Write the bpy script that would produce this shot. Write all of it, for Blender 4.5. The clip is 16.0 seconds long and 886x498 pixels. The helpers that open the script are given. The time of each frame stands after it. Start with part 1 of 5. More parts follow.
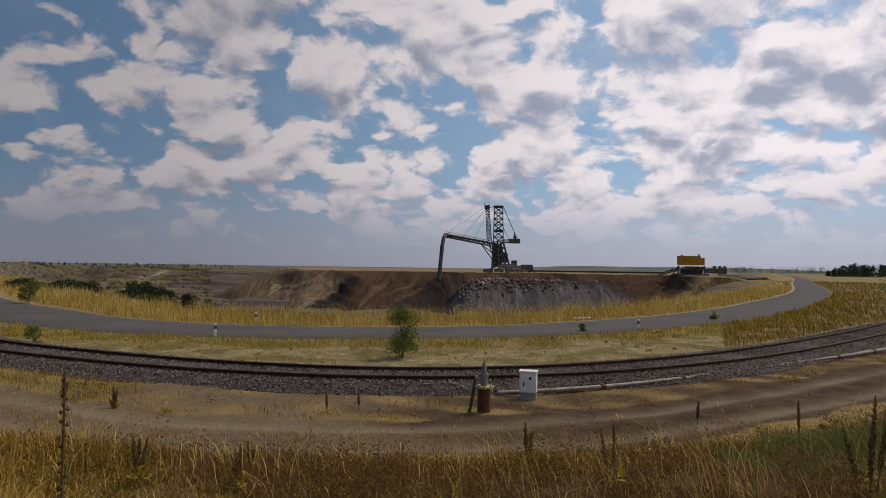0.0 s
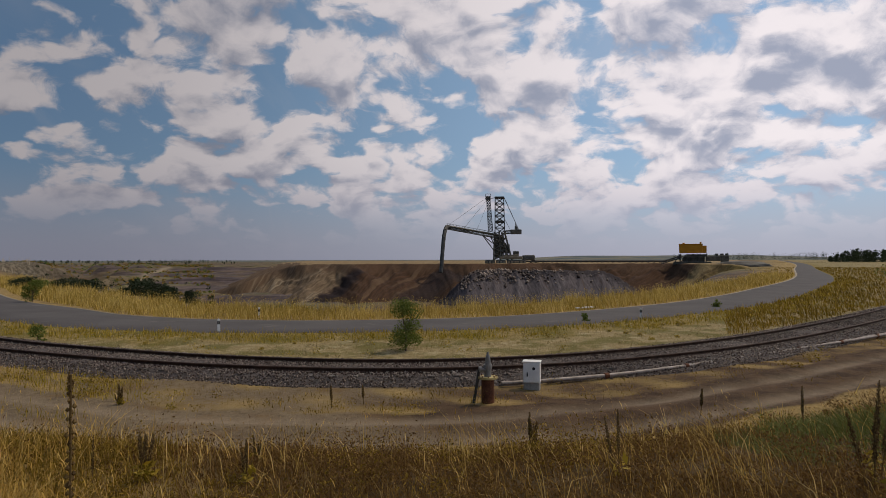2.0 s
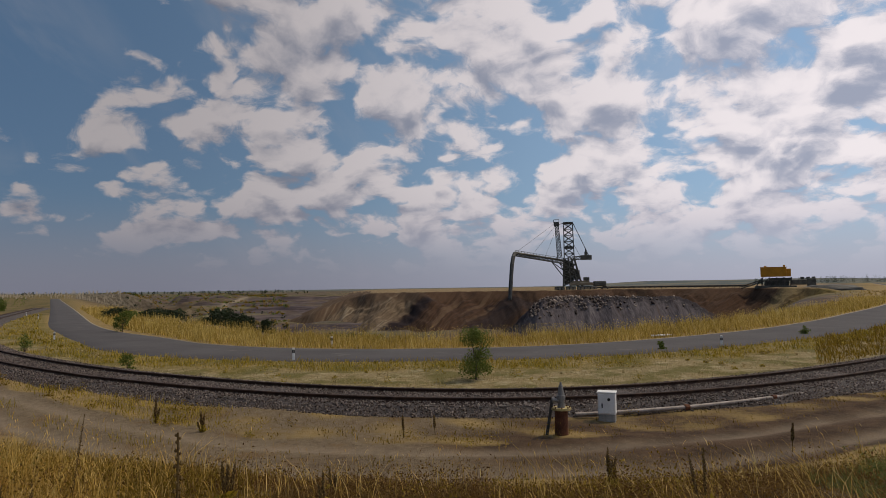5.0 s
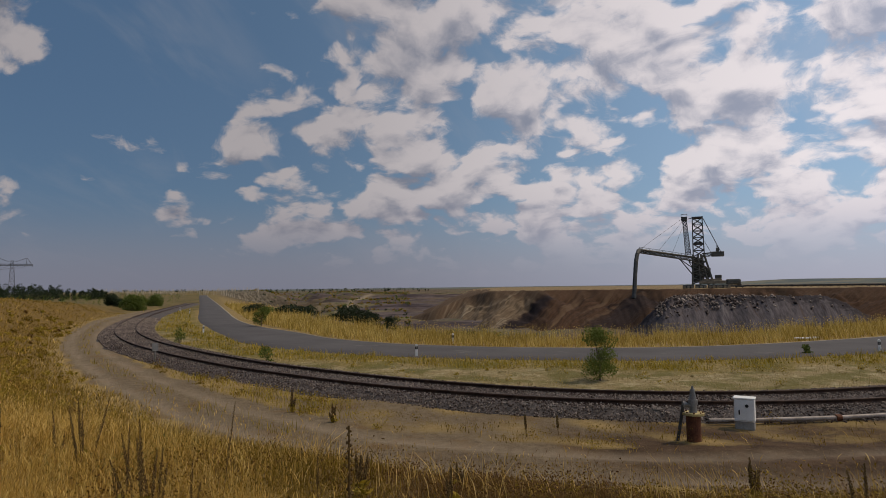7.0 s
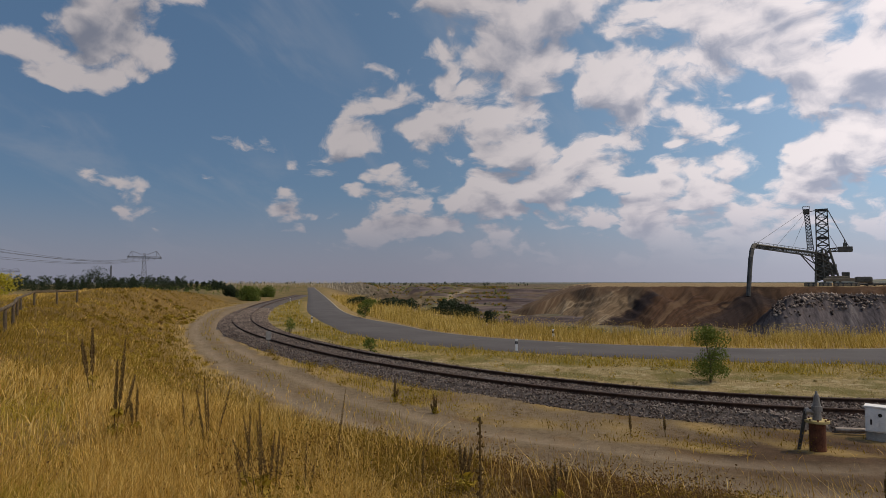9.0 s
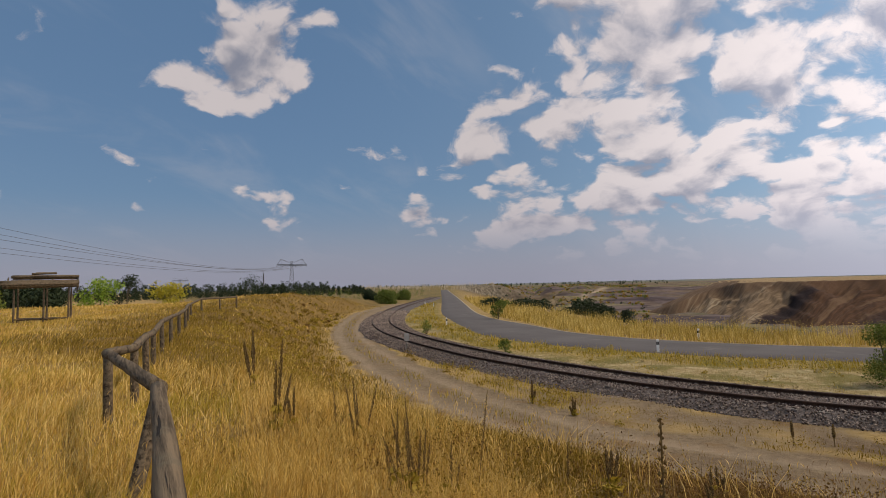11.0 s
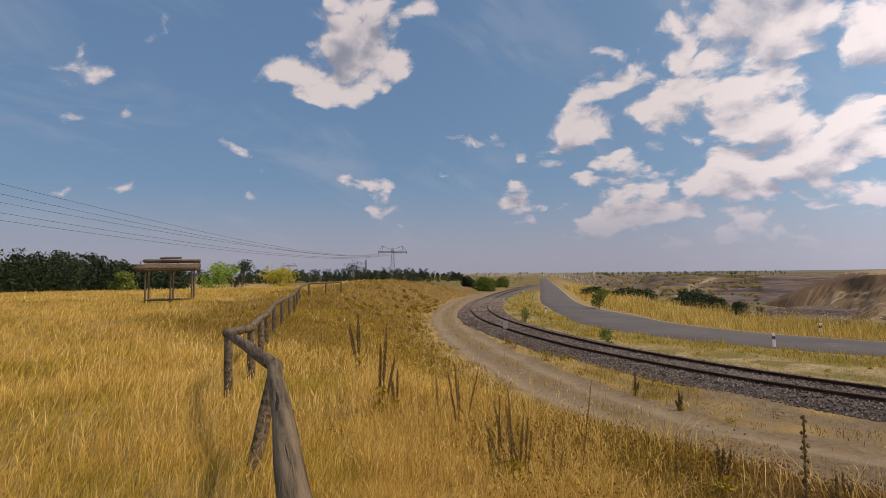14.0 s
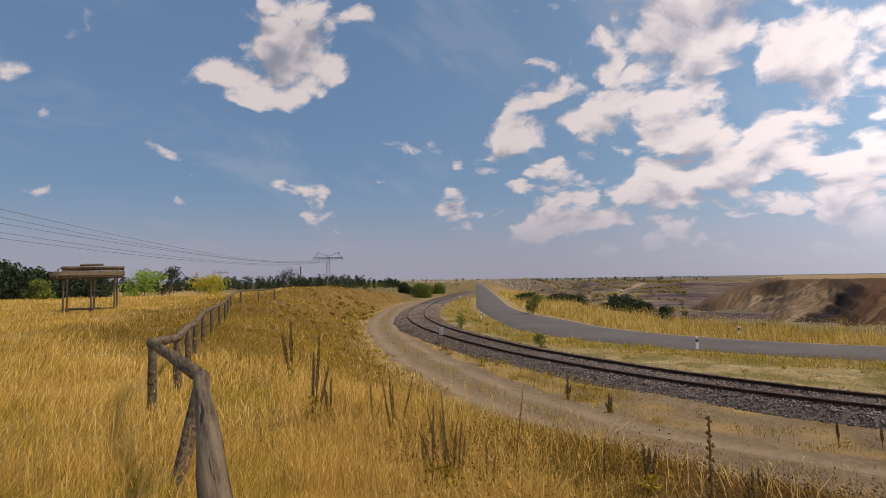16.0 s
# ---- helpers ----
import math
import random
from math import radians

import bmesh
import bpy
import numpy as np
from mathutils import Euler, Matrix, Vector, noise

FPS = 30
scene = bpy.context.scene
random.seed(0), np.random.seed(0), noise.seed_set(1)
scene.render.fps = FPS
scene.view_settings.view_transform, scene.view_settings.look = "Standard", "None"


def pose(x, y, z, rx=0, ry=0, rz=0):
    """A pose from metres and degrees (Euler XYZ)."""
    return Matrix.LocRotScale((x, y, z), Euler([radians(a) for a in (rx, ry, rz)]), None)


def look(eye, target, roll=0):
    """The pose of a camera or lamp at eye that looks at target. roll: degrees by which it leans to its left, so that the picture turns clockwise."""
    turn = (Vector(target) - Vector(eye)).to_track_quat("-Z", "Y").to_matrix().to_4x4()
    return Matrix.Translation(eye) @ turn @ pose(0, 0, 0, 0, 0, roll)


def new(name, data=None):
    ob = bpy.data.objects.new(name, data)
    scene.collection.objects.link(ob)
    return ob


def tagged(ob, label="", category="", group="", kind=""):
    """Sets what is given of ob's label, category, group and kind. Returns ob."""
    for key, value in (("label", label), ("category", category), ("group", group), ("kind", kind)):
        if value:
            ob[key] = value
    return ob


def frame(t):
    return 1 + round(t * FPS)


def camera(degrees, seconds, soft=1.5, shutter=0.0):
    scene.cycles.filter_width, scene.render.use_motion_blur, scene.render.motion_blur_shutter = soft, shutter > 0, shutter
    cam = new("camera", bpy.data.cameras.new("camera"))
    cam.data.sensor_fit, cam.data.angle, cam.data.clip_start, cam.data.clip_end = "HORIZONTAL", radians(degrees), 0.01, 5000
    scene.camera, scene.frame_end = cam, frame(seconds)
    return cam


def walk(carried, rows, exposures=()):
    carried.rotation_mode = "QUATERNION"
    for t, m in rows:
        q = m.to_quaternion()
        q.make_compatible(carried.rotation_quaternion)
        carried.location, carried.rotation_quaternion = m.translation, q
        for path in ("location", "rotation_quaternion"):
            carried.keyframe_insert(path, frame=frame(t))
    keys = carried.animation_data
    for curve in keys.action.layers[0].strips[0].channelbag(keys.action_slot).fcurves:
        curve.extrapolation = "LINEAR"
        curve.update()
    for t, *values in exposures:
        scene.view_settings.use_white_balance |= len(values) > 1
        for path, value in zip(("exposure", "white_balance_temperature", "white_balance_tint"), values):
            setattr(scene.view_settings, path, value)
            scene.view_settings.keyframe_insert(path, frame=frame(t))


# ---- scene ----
cam = camera(70.0, 16.0, soft=0.65)
EYE = 3.35

# seconds, yaw, pitch, roll in degrees: the camera turns where it stands
PATH = [
    (0.0, -0.10, 1.63, -0.79), (0.5, 0.18, 1.45, -0.74), (1.0, 0.36, 1.30, -0.84), (1.5, 0.35, 1.18, -0.61),
    (2.0, 0.04, 0.90, 0.16), (2.5, -0.67, -0.09, -0.81), (3.0, -0.42, 1.69, -0.96), (3.2, -0.47, 2.63, -0.40),
    (5.5, 8.40, 3.47, 0.25), (6.0, 10.60, 3.43, -0.44), (6.5, 13.50, 3.33, 0.11), (7.0, 16.91, 3.40, 0.74),
    (7.5, 19.41, 3.48, 0.74), (8.0, 21.70, 3.16, 0.39), (8.5, 23.78, 3.11, 0.52), (8.7, 24.55, 3.04, 0.31),
    (11.0, 37.69, 3.21, 1.43), (11.5, 40.13, 3.02, 1.12), (12.0, 42.54, 2.81, 0.74), (12.5, 44.67, 2.67, 0.64),
    (13.0, 46.75, 2.60, 0.27), (13.5, 47.85, 2.49, 0.33), (14.0, 46.61, 2.24, 0.72), (14.5, 45.74, 2.15, 0.64),
    (15.0, 43.98, 2.32, 0.47), (15.5, 42.72, 2.49, 0.63), (16.0, 40.87, 2.74, 0.95)]


ARM = 0.17      # the camera swings at arm's length round the one who turns


def stand(t, yaw, pitch, roll):
    """The eye's pose, turned by yaw, then pitch, then roll."""
    a = radians(yaw / 0.7)
    rise = 0.04 * min(1.0, max(0.0, (t - 3.2) / 2.3))
    return pose(-ARM * math.sin(a), ARM * (math.cos(a) - 1), EYE + rise, 0, 0, yaw) @ pose(0, 0, 0, pitch) @ pose(0, 0, 0, 0, roll) @ pose(0, 0, 0, 90)


walk(cam, [(t, stand(t, a, b, c)) for t, a, b, c in PATH],
     exposures=[(0.0, -0.44, 6550, 13), (6.0, -0.48, 6550, 13), (8.7, -0.27, 6600, 13), (11.0, 0.13, 6750, 14), (16.0, 0.32, 6900, 17)])

# ---- world and sun ----
SUN_AZ, SUN_EL = -56.0, 56.0      # degrees; azimuth counts to the left of straight ahead
SKY = 0.088


def way(az, el=0.0):
    a, e = radians(az), radians(el)
    return Vector((-math.sin(a) * math.cos(e), math.cos(a) * math.cos(e), math.sin(e)))


def polar(az, r, z=0.0):
    d = way(az)
    return Vector((d.x * r, d.y * r, z))


sun_data = bpy.data.lights.new("sun", "SUN")
sun_data.energy, sun_data.angle, sun_data.color = 2.3, radians(0.6), (1.0, 0.86, 0.62)
sun = new("sun", sun_data)
sun.matrix_world = look(way(SUN_AZ, SUN_EL) * 50, (0, 0, 0))


class Nodes:
    """Shortcuts for building a node tree."""

    def __init__(self, tree):
        self.tree = tree

    def add(self, kind, ins=()):
        n = self.tree.nodes.new(kind)
        for k, v in dict(ins).items():
            if isinstance(v, bpy.types.NodeSocket):
                self.tree.links.new(v, n.inputs[k])
            else:
                n.inputs[k].default_value = v
        return n

    def math(self, op, a, b=0.0):
        n = self.add("ShaderNodeMath")
        n.operation = op
        self.fill(n, 0, a)
        self.fill(n, 1, b)
        return n.outputs[0]

    def fill(self, n, k, v):
        if isinstance(v, bpy.types.NodeSocket):
            self.tree.links.new(v, n.inputs[k])
        else:
            n.inputs[k].default_value = v

    def vec(self, op, a, b=(0, 0, 0), out=0):
        n = self.add("ShaderNodeVectorMath")
        n.operation = op
        self.fill(n, 0, a)
        self.fill(n, 1, b)
        return n.outputs[out]

    def scaled(self, v, s):
        n = self.add("ShaderNodeVectorMath")
        n.operation = "SCALE"
        self.fill(n, 0, v)
        self.fill(n, "Scale", s)
        return n.outputs[0]

    def noise(self, v, scale, detail=4.0, rough=0.55, distort=0.0):
        return self.add("ShaderNodeTexNoise", {"Vector": v, "Scale": scale, "Detail": detail, "Roughness": rough, "Distortion": distort}).outputs[0]

    def ramp(self, v, lo, hi, a=0.0, b=1.0, smooth=True):
        n = self.add("ShaderNodeMapRange")
        n.interpolation_type = "SMOOTHSTEP" if smooth else "LINEAR"
        for k, w in enumerate((v, lo, hi, a, b)):
            self.fill(n, k, w)
        return n.outputs[0]

    def mix(self, f, a, b):
        n = self.add("ShaderNodeMix")
        n.data_type = "RGBA"
        self.fill(n, 0, f)
        for i, v in ((6, a), (7, b)):
            if isinstance(v, bpy.types.NodeSocket):
                self.tree.links.new(v, n.inputs[i])
            else:
                n.inputs[i].default_value = (*v, 1.0) if len(v) == 3 else v
        return n.outputs[2]


def build_world():
    world = bpy.data.worlds.new("sky")
    scene.world = world
    world.use_nodes = True
    tree = world.node_tree
    tree.nodes.clear()
    N = Nodes(tree)
    air = N.add("ShaderNodeTexSky")
    air.sky_type, air.sun_disc, air.sun_elevation, air.sun_rotation = "NISHITA", False, radians(SUN_EL), radians(-SUN_AZ)
    air.altitude, air.air_density, air.dust_density, air.ozone_density = 100.0, 1.0, 0.8, 2.5
    sky = air.outputs[0]
    d = N.add("ShaderNodeTexCoord").outputs["Generated"]
    xyz = N.add("ShaderNodeSeparateXYZ", {0: d})
    x, y, z = xyz.outputs
    az = N.math("MULTIPLY", N.math("ARCTAN2", N.math("MULTIPLY", x, -1.0), y), 57.2958)
    el = N.math("MULTIPLY", N.math("ARCSINE", z), 57.2958)
    zz = N.math("ADD", N.math("MAXIMUM", z, 0.0), 0.48)
    p = N.add("ShaderNodeCombineXYZ", {0: N.math("DIVIDE", x, zz), 1: N.math("DIVIDE", y, zz), 2: 1.7}).outputs[0]
    here = N.add("ShaderNodeCombineXYZ", {0: az, 1: el, 2: 0.0}).outputs[0]
    # cover of the sky: thick ahead and to the right, thinning to the left
    cover = N.ramp(az, 46.0, 16.0, -0.13, 0.197)
    cover = N.math("ADD", cover, N.ramp(az, -60.0, -130.0, 0.0, -0.1))
    cover = N.math("SUBTRACT", cover, N.ramp(el, 7.0, 2.0, 0.0, 0.05))
    # single clouds: azimuth, elevation, half width, half height, thickness
    for a, e, sa, se, k in ((58.0, 17.6, 8.0, 2.5, 0.34), (51.5, 20.6, 5.5, 3.4, 0.30), (52.7, 7.9, 2.6, 1.0, 0.30), (50.8, 6.2, 3.0, 0.9, 0.22),
                            (49.0, 9.6, 3.6, 0.9, 0.24), (42.7, 11.8, 3.2, 1.5, 0.26), (39.0, 6.2, 3.2, 1.7, 0.30), (31.5, 15.0, 6.0, 3.2, 0.16),
                            (21.0, 19.0, 5.5, 2.4, 0.18), (29.0, 4.9, 5.5, 1.0, 0.22), (57.0, 4.6, 3.5, 0.8, 0.20), (45.0, 19.0, 4.5, 5.0, -0.25),
                            (39.0, 18.0, 4.0, 4.0, -0.22), (-25.0, 15.3, 8.5, 2.6, 0.22), (-36.5, 13.5, 5.0, 3.2, 0.20), (-20.5, 10.6, 4.5, 1.5, 0.18)):
        q = N.vec("MULTIPLY", N.vec("SUBTRACT", here, (a, e, 0.0)), (0.72 / sa, 0.72 / se, 0.0))
        r = N.vec("LENGTH", q, out=1)
        cover = N.math("ADD", cover, N.ramp(r, 1.25, 0.0, 0.0, k * 0.8))


    def cells(at, scale, soft_edge):
        n = N.add("ShaderNodeTexVoronoi", {"Vector": at, "Scale": scale})
        n.feature = "SMOOTH_F1"
        n.inputs["Smoothness"].default_value = soft_edge
        return n.outputs["Distance"]

    def billow(at):
        """Broad cloud masses with round tops and a fine torn rim."""
        warp = N.vec("ADD", at, N.scaled(N.vec("SUBTRACT", N.add("ShaderNodeTexNoise", {"Vector": at, "Scale": 5.0, "Detail": 4.0}).outputs["Color"], (0.5, 0.5, 0.5)), 0.22))
        puff, small = (cells(warp, scale, soft_edge) for scale, soft_edge in ((8.5, 0.45), (21.0, 0.4)))
        a = N.math("MULTIPLY", N.noise(at, 5.0, 3.0, 0.5), 0.70)
        b = N.math("MULTIPLY", N.math("SUBTRACT", 0.45, puff), 0.52)
        c = N.math("MULTIPLY", N.math("SUBTRACT", 0.42, small), 0.17)
        d = N.math("MULTIPLY", N.noise(warp, 26.0, 7.0, 0.68), 0.29)
        return N.math("ADD", N.math("ADD", a, d), N.math("ADD", b, c))

    big = billow(p)
    up = billow(N.vec("MULTIPLY", p, (0.955, 0.955, 1.0)))
    dens = N.math("ADD", big, cover)
    alpha = N.ramp(dens, 0.505, 0.645)
    relief = N.math("SUBTRACT", big, up)
    lit = N.ramp(N.math("SUBTRACT", N.math("MULTIPLY", relief, 2.8), N.ramp(dens, 0.61, 0.91, 0.0, 0.42)), -0.72, 0.26)
    cloud = N.mix(lit, (0.33, 0.365, 0.46), (0.86, 0.81, 0.82))
    cloud = N.scaled(cloud, N.ramp(az, 42.0, 4.0, 0.84, 1.0))
    glow = N.ramp(az, 34.0, -30.0, 0.72, 1.42)
    haze = N.ramp(el, 8.5, 0.0, 0.0, 0.74)
    sky_c = N.scaled(sky, SKY)
    sky_c = N.mix(0.6, sky_c, N.mix(N.ramp(az, 55.0, -10.0), (0.135, 0.285, 0.50), (0.27, 0.44, 0.62)))
    # thin high veil
    veil = N.ramp(N.noise(N.vec("MULTIPLY", p, (3.0, 1.2, 1.0)), 1.6, 5.0, 0.6, 0.6), 0.5, 0.75, 0.0, 0.28)
    sky_c = N.mix(veil, sky_c, (0.46, 0.50, 0.58))
    sky_c = N.mix(haze, sky_c, (0.39, 0.385, 0.475))
    cloud = N.mix(N.ramp(el, 10.0, 1.0, 0.0, 0.8), cloud, (0.46, 0.45, 0.53))
    alpha = N.math("MULTIPLY", alpha, N.ramp(el, 0.5, 6.0, 0.0, 0.97))
    col = N.mix(alpha, sky_c, cloud)
    col = N.scaled(col, glow)
    bg = N.add("ShaderNodeBackground", {"Color": col, "Strength": 1.0})
    out = N.add("ShaderNodeOutputWorld")
    tree.links.new(bg.outputs[0], out.inputs[0])


build_world()


# ---- materials ----
def material(name, rough=0.9, metal=0.0, spec=0.3):
    m = bpy.data.materials.new(name)
    m.use_nodes = True
    bsdf = m.node_tree.nodes["Principled BSDF"]
    bsdf.inputs["Roughness"].default_value, bsdf.inputs["Metallic"].default_value = rough, metal
    bsdf.inputs["Specular IOR Level"].default_value = spec
    return m, Nodes(m.node_tree), bsdf


def spot(N):
    return N.add("ShaderNodeNewGeometry").outputs["Position"]


def bump(N, bsdf, height, strength=0.5, dist=0.02):
    b = N.add("ShaderNodeBump", {"Height": height, "Strength": strength, "Distance": dist})
    N.tree.links.new(b.outputs[0], bsdf.inputs["Normal"])


def surface(name, dark, light, scale=3.0, fine=40.0, rough=0.85, metal=0.0, relief=0.3, dist=0.01, spot_colour=None, spots=0.62):
    """Two colours mixed by noise at two scales, with a third in patches, and fine relief."""
    m, N, bsdf = material(name, rough, metal)
    p = N.add("ShaderNodeTexCoord").outputs["Object"]
    a, b = N.noise(p, scale, 5.0, 0.6), N.noise(p, fine, 3.0, 0.6)
    f = N.ramp(N.math("ADD", N.math("MULTIPLY", a, 0.65), N.math("MULTIPLY", b, 0.35)), 0.32, 0.68)
    c = N.mix(f, dark, light)
    if spot_colour:
        c = N.mix(N.ramp(N.noise(p, scale * 1.7, 6.0, 0.65), spots, spots + 0.1), c, spot_colour)
    N.tree.links.new(c, bsdf.inputs["Base Color"])
    bump(N, bsdf, b, relief, dist)
    return m


def blades(name, stops, rough=0.8, shine=0.35):
    """Grass, weeds and leaves: every blade takes its own colour; light shines through a little."""
    m, N, bsdf = material(name, rough, 0.0, 0.25)
    g = N.add("ShaderNodeNewGeometry")
    patch = N.noise(g.outputs["Position"], 0.35, 3.0, 0.6)
    wide = N.noise(g.outputs["Position"], 0.11, 2.0, 0.5)
    f = N.math("ADD", N.math("MULTIPLY", g.outputs["Random Per Island"], 0.75), N.math("MULTIPLY", N.math("ADD", patch, wide), 0.65))
    f = N.ramp(f, 0.44, 1.48, smooth=False)
    r = N.add("ShaderNodeValToRGB", {0: f})
    els = r.color_ramp.elements
    els[0].position, els[0].color = 0.0, (*stops[0], 1)
    els[1].position, els[1].color = 1.0, (*stops[-1], 1)
    for i, c in enumerate(stops[1:-1], 1):
        e = els.new(i / (len(stops) - 1))
        e.color = (*c, 1)
    N.tree.links.new(r.outputs[0], bsdf.inputs["Base Color"])
    t = N.add("ShaderNodeBsdfTranslucent", {"Color": r.outputs[0]})
    mix = N.add("ShaderNodeMixShader", {0: shine, 1: bsdf.outputs[0], 2: t.outputs[0]})
    N.tree.links.new(mix.outputs[0], N.tree.nodes["Material Output"].inputs[0])
    return m


M_STRAW = blades("dry_straw_grass", [(0.16, 0.088, 0.014), (0.40, 0.238, 0.042), (0.62, 0.40, 0.090), (0.80, 0.585, 0.22)])
M_WEED = blades("brown_weeds", [(0.040, 0.019, 0.008), (0.084, 0.040, 0.013), (0.132, 0.066, 0.018), (0.185, 0.102, 0.022), (0.26, 0.152, 0.042)])
M_BANK = blades("rust_and_olive_grass", [(0.060, 0.046, 0.008), (0.145, 0.094, 0.012), (0.25, 0.155, 0.016), (0.39, 0.26, 0.036)])
M_VERGE = blades("yellow_green_grass", [(0.085, 0.082, 0.010), (0.23, 0.170, 0.016), (0.40, 0.28, 0.028), (0.55, 0.405, 0.08)])
M_PALE = blades("short_bleached_grass", [(0.17, 0.14, 0.04), (0.33, 0.255, 0.10), (0.46, 0.365, 0.18), (0.58, 0.48, 0.28)])
M_REED = blades("golden_tall_grass", [(0.15, 0.108, 0.018), (0.33, 0.225, 0.038), (0.54, 0.38, 0.088), (0.76, 0.59, 0.22)])
M_GREEN = blades("fresh_green_weeds", [(0.07, 0.085, 0.02), (0.13, 0.145, 0.035), (0.21, 0.21, 0.06)])
M_LEAF = blades("shrub_leaves", [(0.05, 0.075, 0.012), (0.11, 0.145, 0.025), (0.20, 0.23, 0.05)])
M_LIME = blades("lime_leaves", [(0.12, 0.20, 0.02), (0.20, 0.30, 0.03), (0.28, 0.36, 0.05)])
M_YELLOW = blades("yellow_leaves", [(0.30, 0.26, 0.02), (0.42, 0.36, 0.03), (0.5, 0.44, 0.06)])
M_PINE = blades("pine_needles", [(0.012, 0.022, 0.010), (0.022, 0.036, 0.014), (0.035, 0.05, 0.02)], shine=0.15)
M_SPIKE = blades("withered_seed_heads", [(0.045, 0.026, 0.010), (0.11, 0.065, 0.022), (0.22, 0.145, 0.045)], shine=0.1)
M_BARK = surface("bark", (0.06, 0.045, 0.03), (0.14, 0.11, 0.08), 6, 40)
M_WOOD = surface("weathered_wood", (0.13, 0.105, 0.08), (0.33, 0.28, 0.22), 2.0, 30, 0.85, 0, 0.6, 0.01, (0.07, 0.055, 0.04), 0.6)
M_ASPHALT = surface("asphalt", (0.070, 0.063, 0.062), (0.100, 0.091, 0.089), 0.25, 60, 0.97, 0, 0.25, 0.004, (0.125, 0.113, 0.105), 0.6)
M_EDGE = surface("pale_road_edge", (0.24, 0.20, 0.145), (0.38, 0.33, 0.25), 1.5, 20, 0.9)
M_BALLAST = surface("ballast_stone", (0.035, 0.028, 0.026), (0.14, 0.117, 0.106), 7, 22, 0.9, 0, 1.0, 0.05, (0.16, 0.14, 0.13), 0.62)
M_RAIL = surface("rusty_rail", (0.030, 0.017, 0.012), (0.085, 0.048, 0.031), 4, 40, 0.7, 0.3)
M_SLEEPER = surface("sleeper_concrete", (0.10, 0.085, 0.075), (0.19, 0.165, 0.15), 3, 30, 0.9)
M_WHITE = surface("white_paint", (0.66, 0.65, 0.62), (0.82, 0.81, 0.78), 3, 30, 0.6, 0, 0.1)
M_BLACK = surface("black_plastic", (0.012, 0.012, 0.014), (0.03, 0.03, 0.03), 3, 30, 0.6)
M_CONCRETE = surface("concrete", (0.20, 0.19, 0.17), (0.34, 0.32, 0.29), 4, 40, 0.9)
M_RUST = surface("rust", (0.06, 0.022, 0.012), (0.17, 0.065, 0.03), 6, 40, 0.85, 0.1, 0.5, 0.01, (0.03, 0.015, 0.01), 0.6)
M_FLANGE = surface("faded_yellow_paint", (0.35, 0.26, 0.09), (0.50, 0.40, 0.18), 8, 50, 0.7)
M_GREYMETAL = surface("grey_metal", (0.14, 0.13, 0.12), (0.28, 0.27, 0.25), 4, 40, 0.6, 0.5)
M_PIPE = surface("pipe_metal", (0.16, 0.13, 0.11), (0.34, 0.30, 0.27), 3, 30, 0.6, 0.3)
M_STEEL = surface("dark_machine_steel", (0.045, 0.045, 0.042), (0.115, 0.11, 0.10), 0.4, 4, 0.7, 0.4)
M_LATTICE = surface("grey_lattice_steel", (0.06, 0.062, 0.065), (0.13, 0.13, 0.13), 0.4, 4, 0.7, 0.4)
M_MACHINE = surface("olive_grey_machine_steel", (0.055, 0.054, 0.045), (0.16, 0.150, 0.125), 0.5, 5, 0.7, 0.2)
M_DECK = surface("dusty_deck", (0.16, 0.13, 0.09), (0.28, 0.23, 0.16), 0.5, 4, 0.8)
M_ORANGE = surface("yellow_orange_sheet", (0.40, 0.175, 0.010), (0.54, 0.25, 0.018), 0.4, 3, 0.6)


def log_wood():
    """Grey weathered log: long grain and drying cracks along the fence's run."""
    m, N, bsdf = material("grey_log_wood", 0.85, 0, 0.2)
    p = N.add("ShaderNodeTexCoord").outputs["Object"]
    turn = N.add("ShaderNodeVectorRotate", {"Vector": p, "Angle": radians(27.0)})
    grain = N.vec("MULTIPLY", turn.outputs[0], (1.2, 26.0, 26.0))
    g1, g2 = N.noise(grain, 1.0, 6, 0.7), N.noise(p, 3.0, 4, 0.6)
    c = N.mix(N.ramp(g1, 0.36, 0.62), (0.045, 0.032, 0.019), (0.165, 0.122, 0.076))
    c = N.mix(N.ramp(g2, 0.52, 0.7), c, (0.12, 0.10, 0.065))
    crack = N.ramp(N.noise(N.vec("MULTIPLY", turn.outputs[0], (0.9, 24.0, 24.0)), 1.0, 3, 0.5), 0.64, 0.67)
    c = N.mix(crack, c, (0.02, 0.015, 0.01))
    N.tree.links.new(c, bsdf.inputs["Base Color"])
    bump(N, bsdf, N.math("SUBTRACT", g1, crack), 0.7, 0.012)
    return m


M_LOG = log_wood()


# ---- building helpers ----
def part(name, bm, mat, parent=None, label="", smooth=False):
    """Links a bmesh as one mesh object, under a parent where one is given."""
    me = bpy.data.meshes.new(name)
    bm.to_mesh(me)
    bm.free()
    return part_mesh(name, me, mat, parent, label, smooth)


def part_mesh(name, me, mat, parent=None, label="", smooth=False):
    me.materials.clear()
    me.materials.append(mat)
    if smooth:
        me.polygons.foreach_set("use_smooth", [True] * len(me.polygons))
    ob = new(name, me)
    ob.parent = parent
    if label:
        ob["label"] = label
    return ob


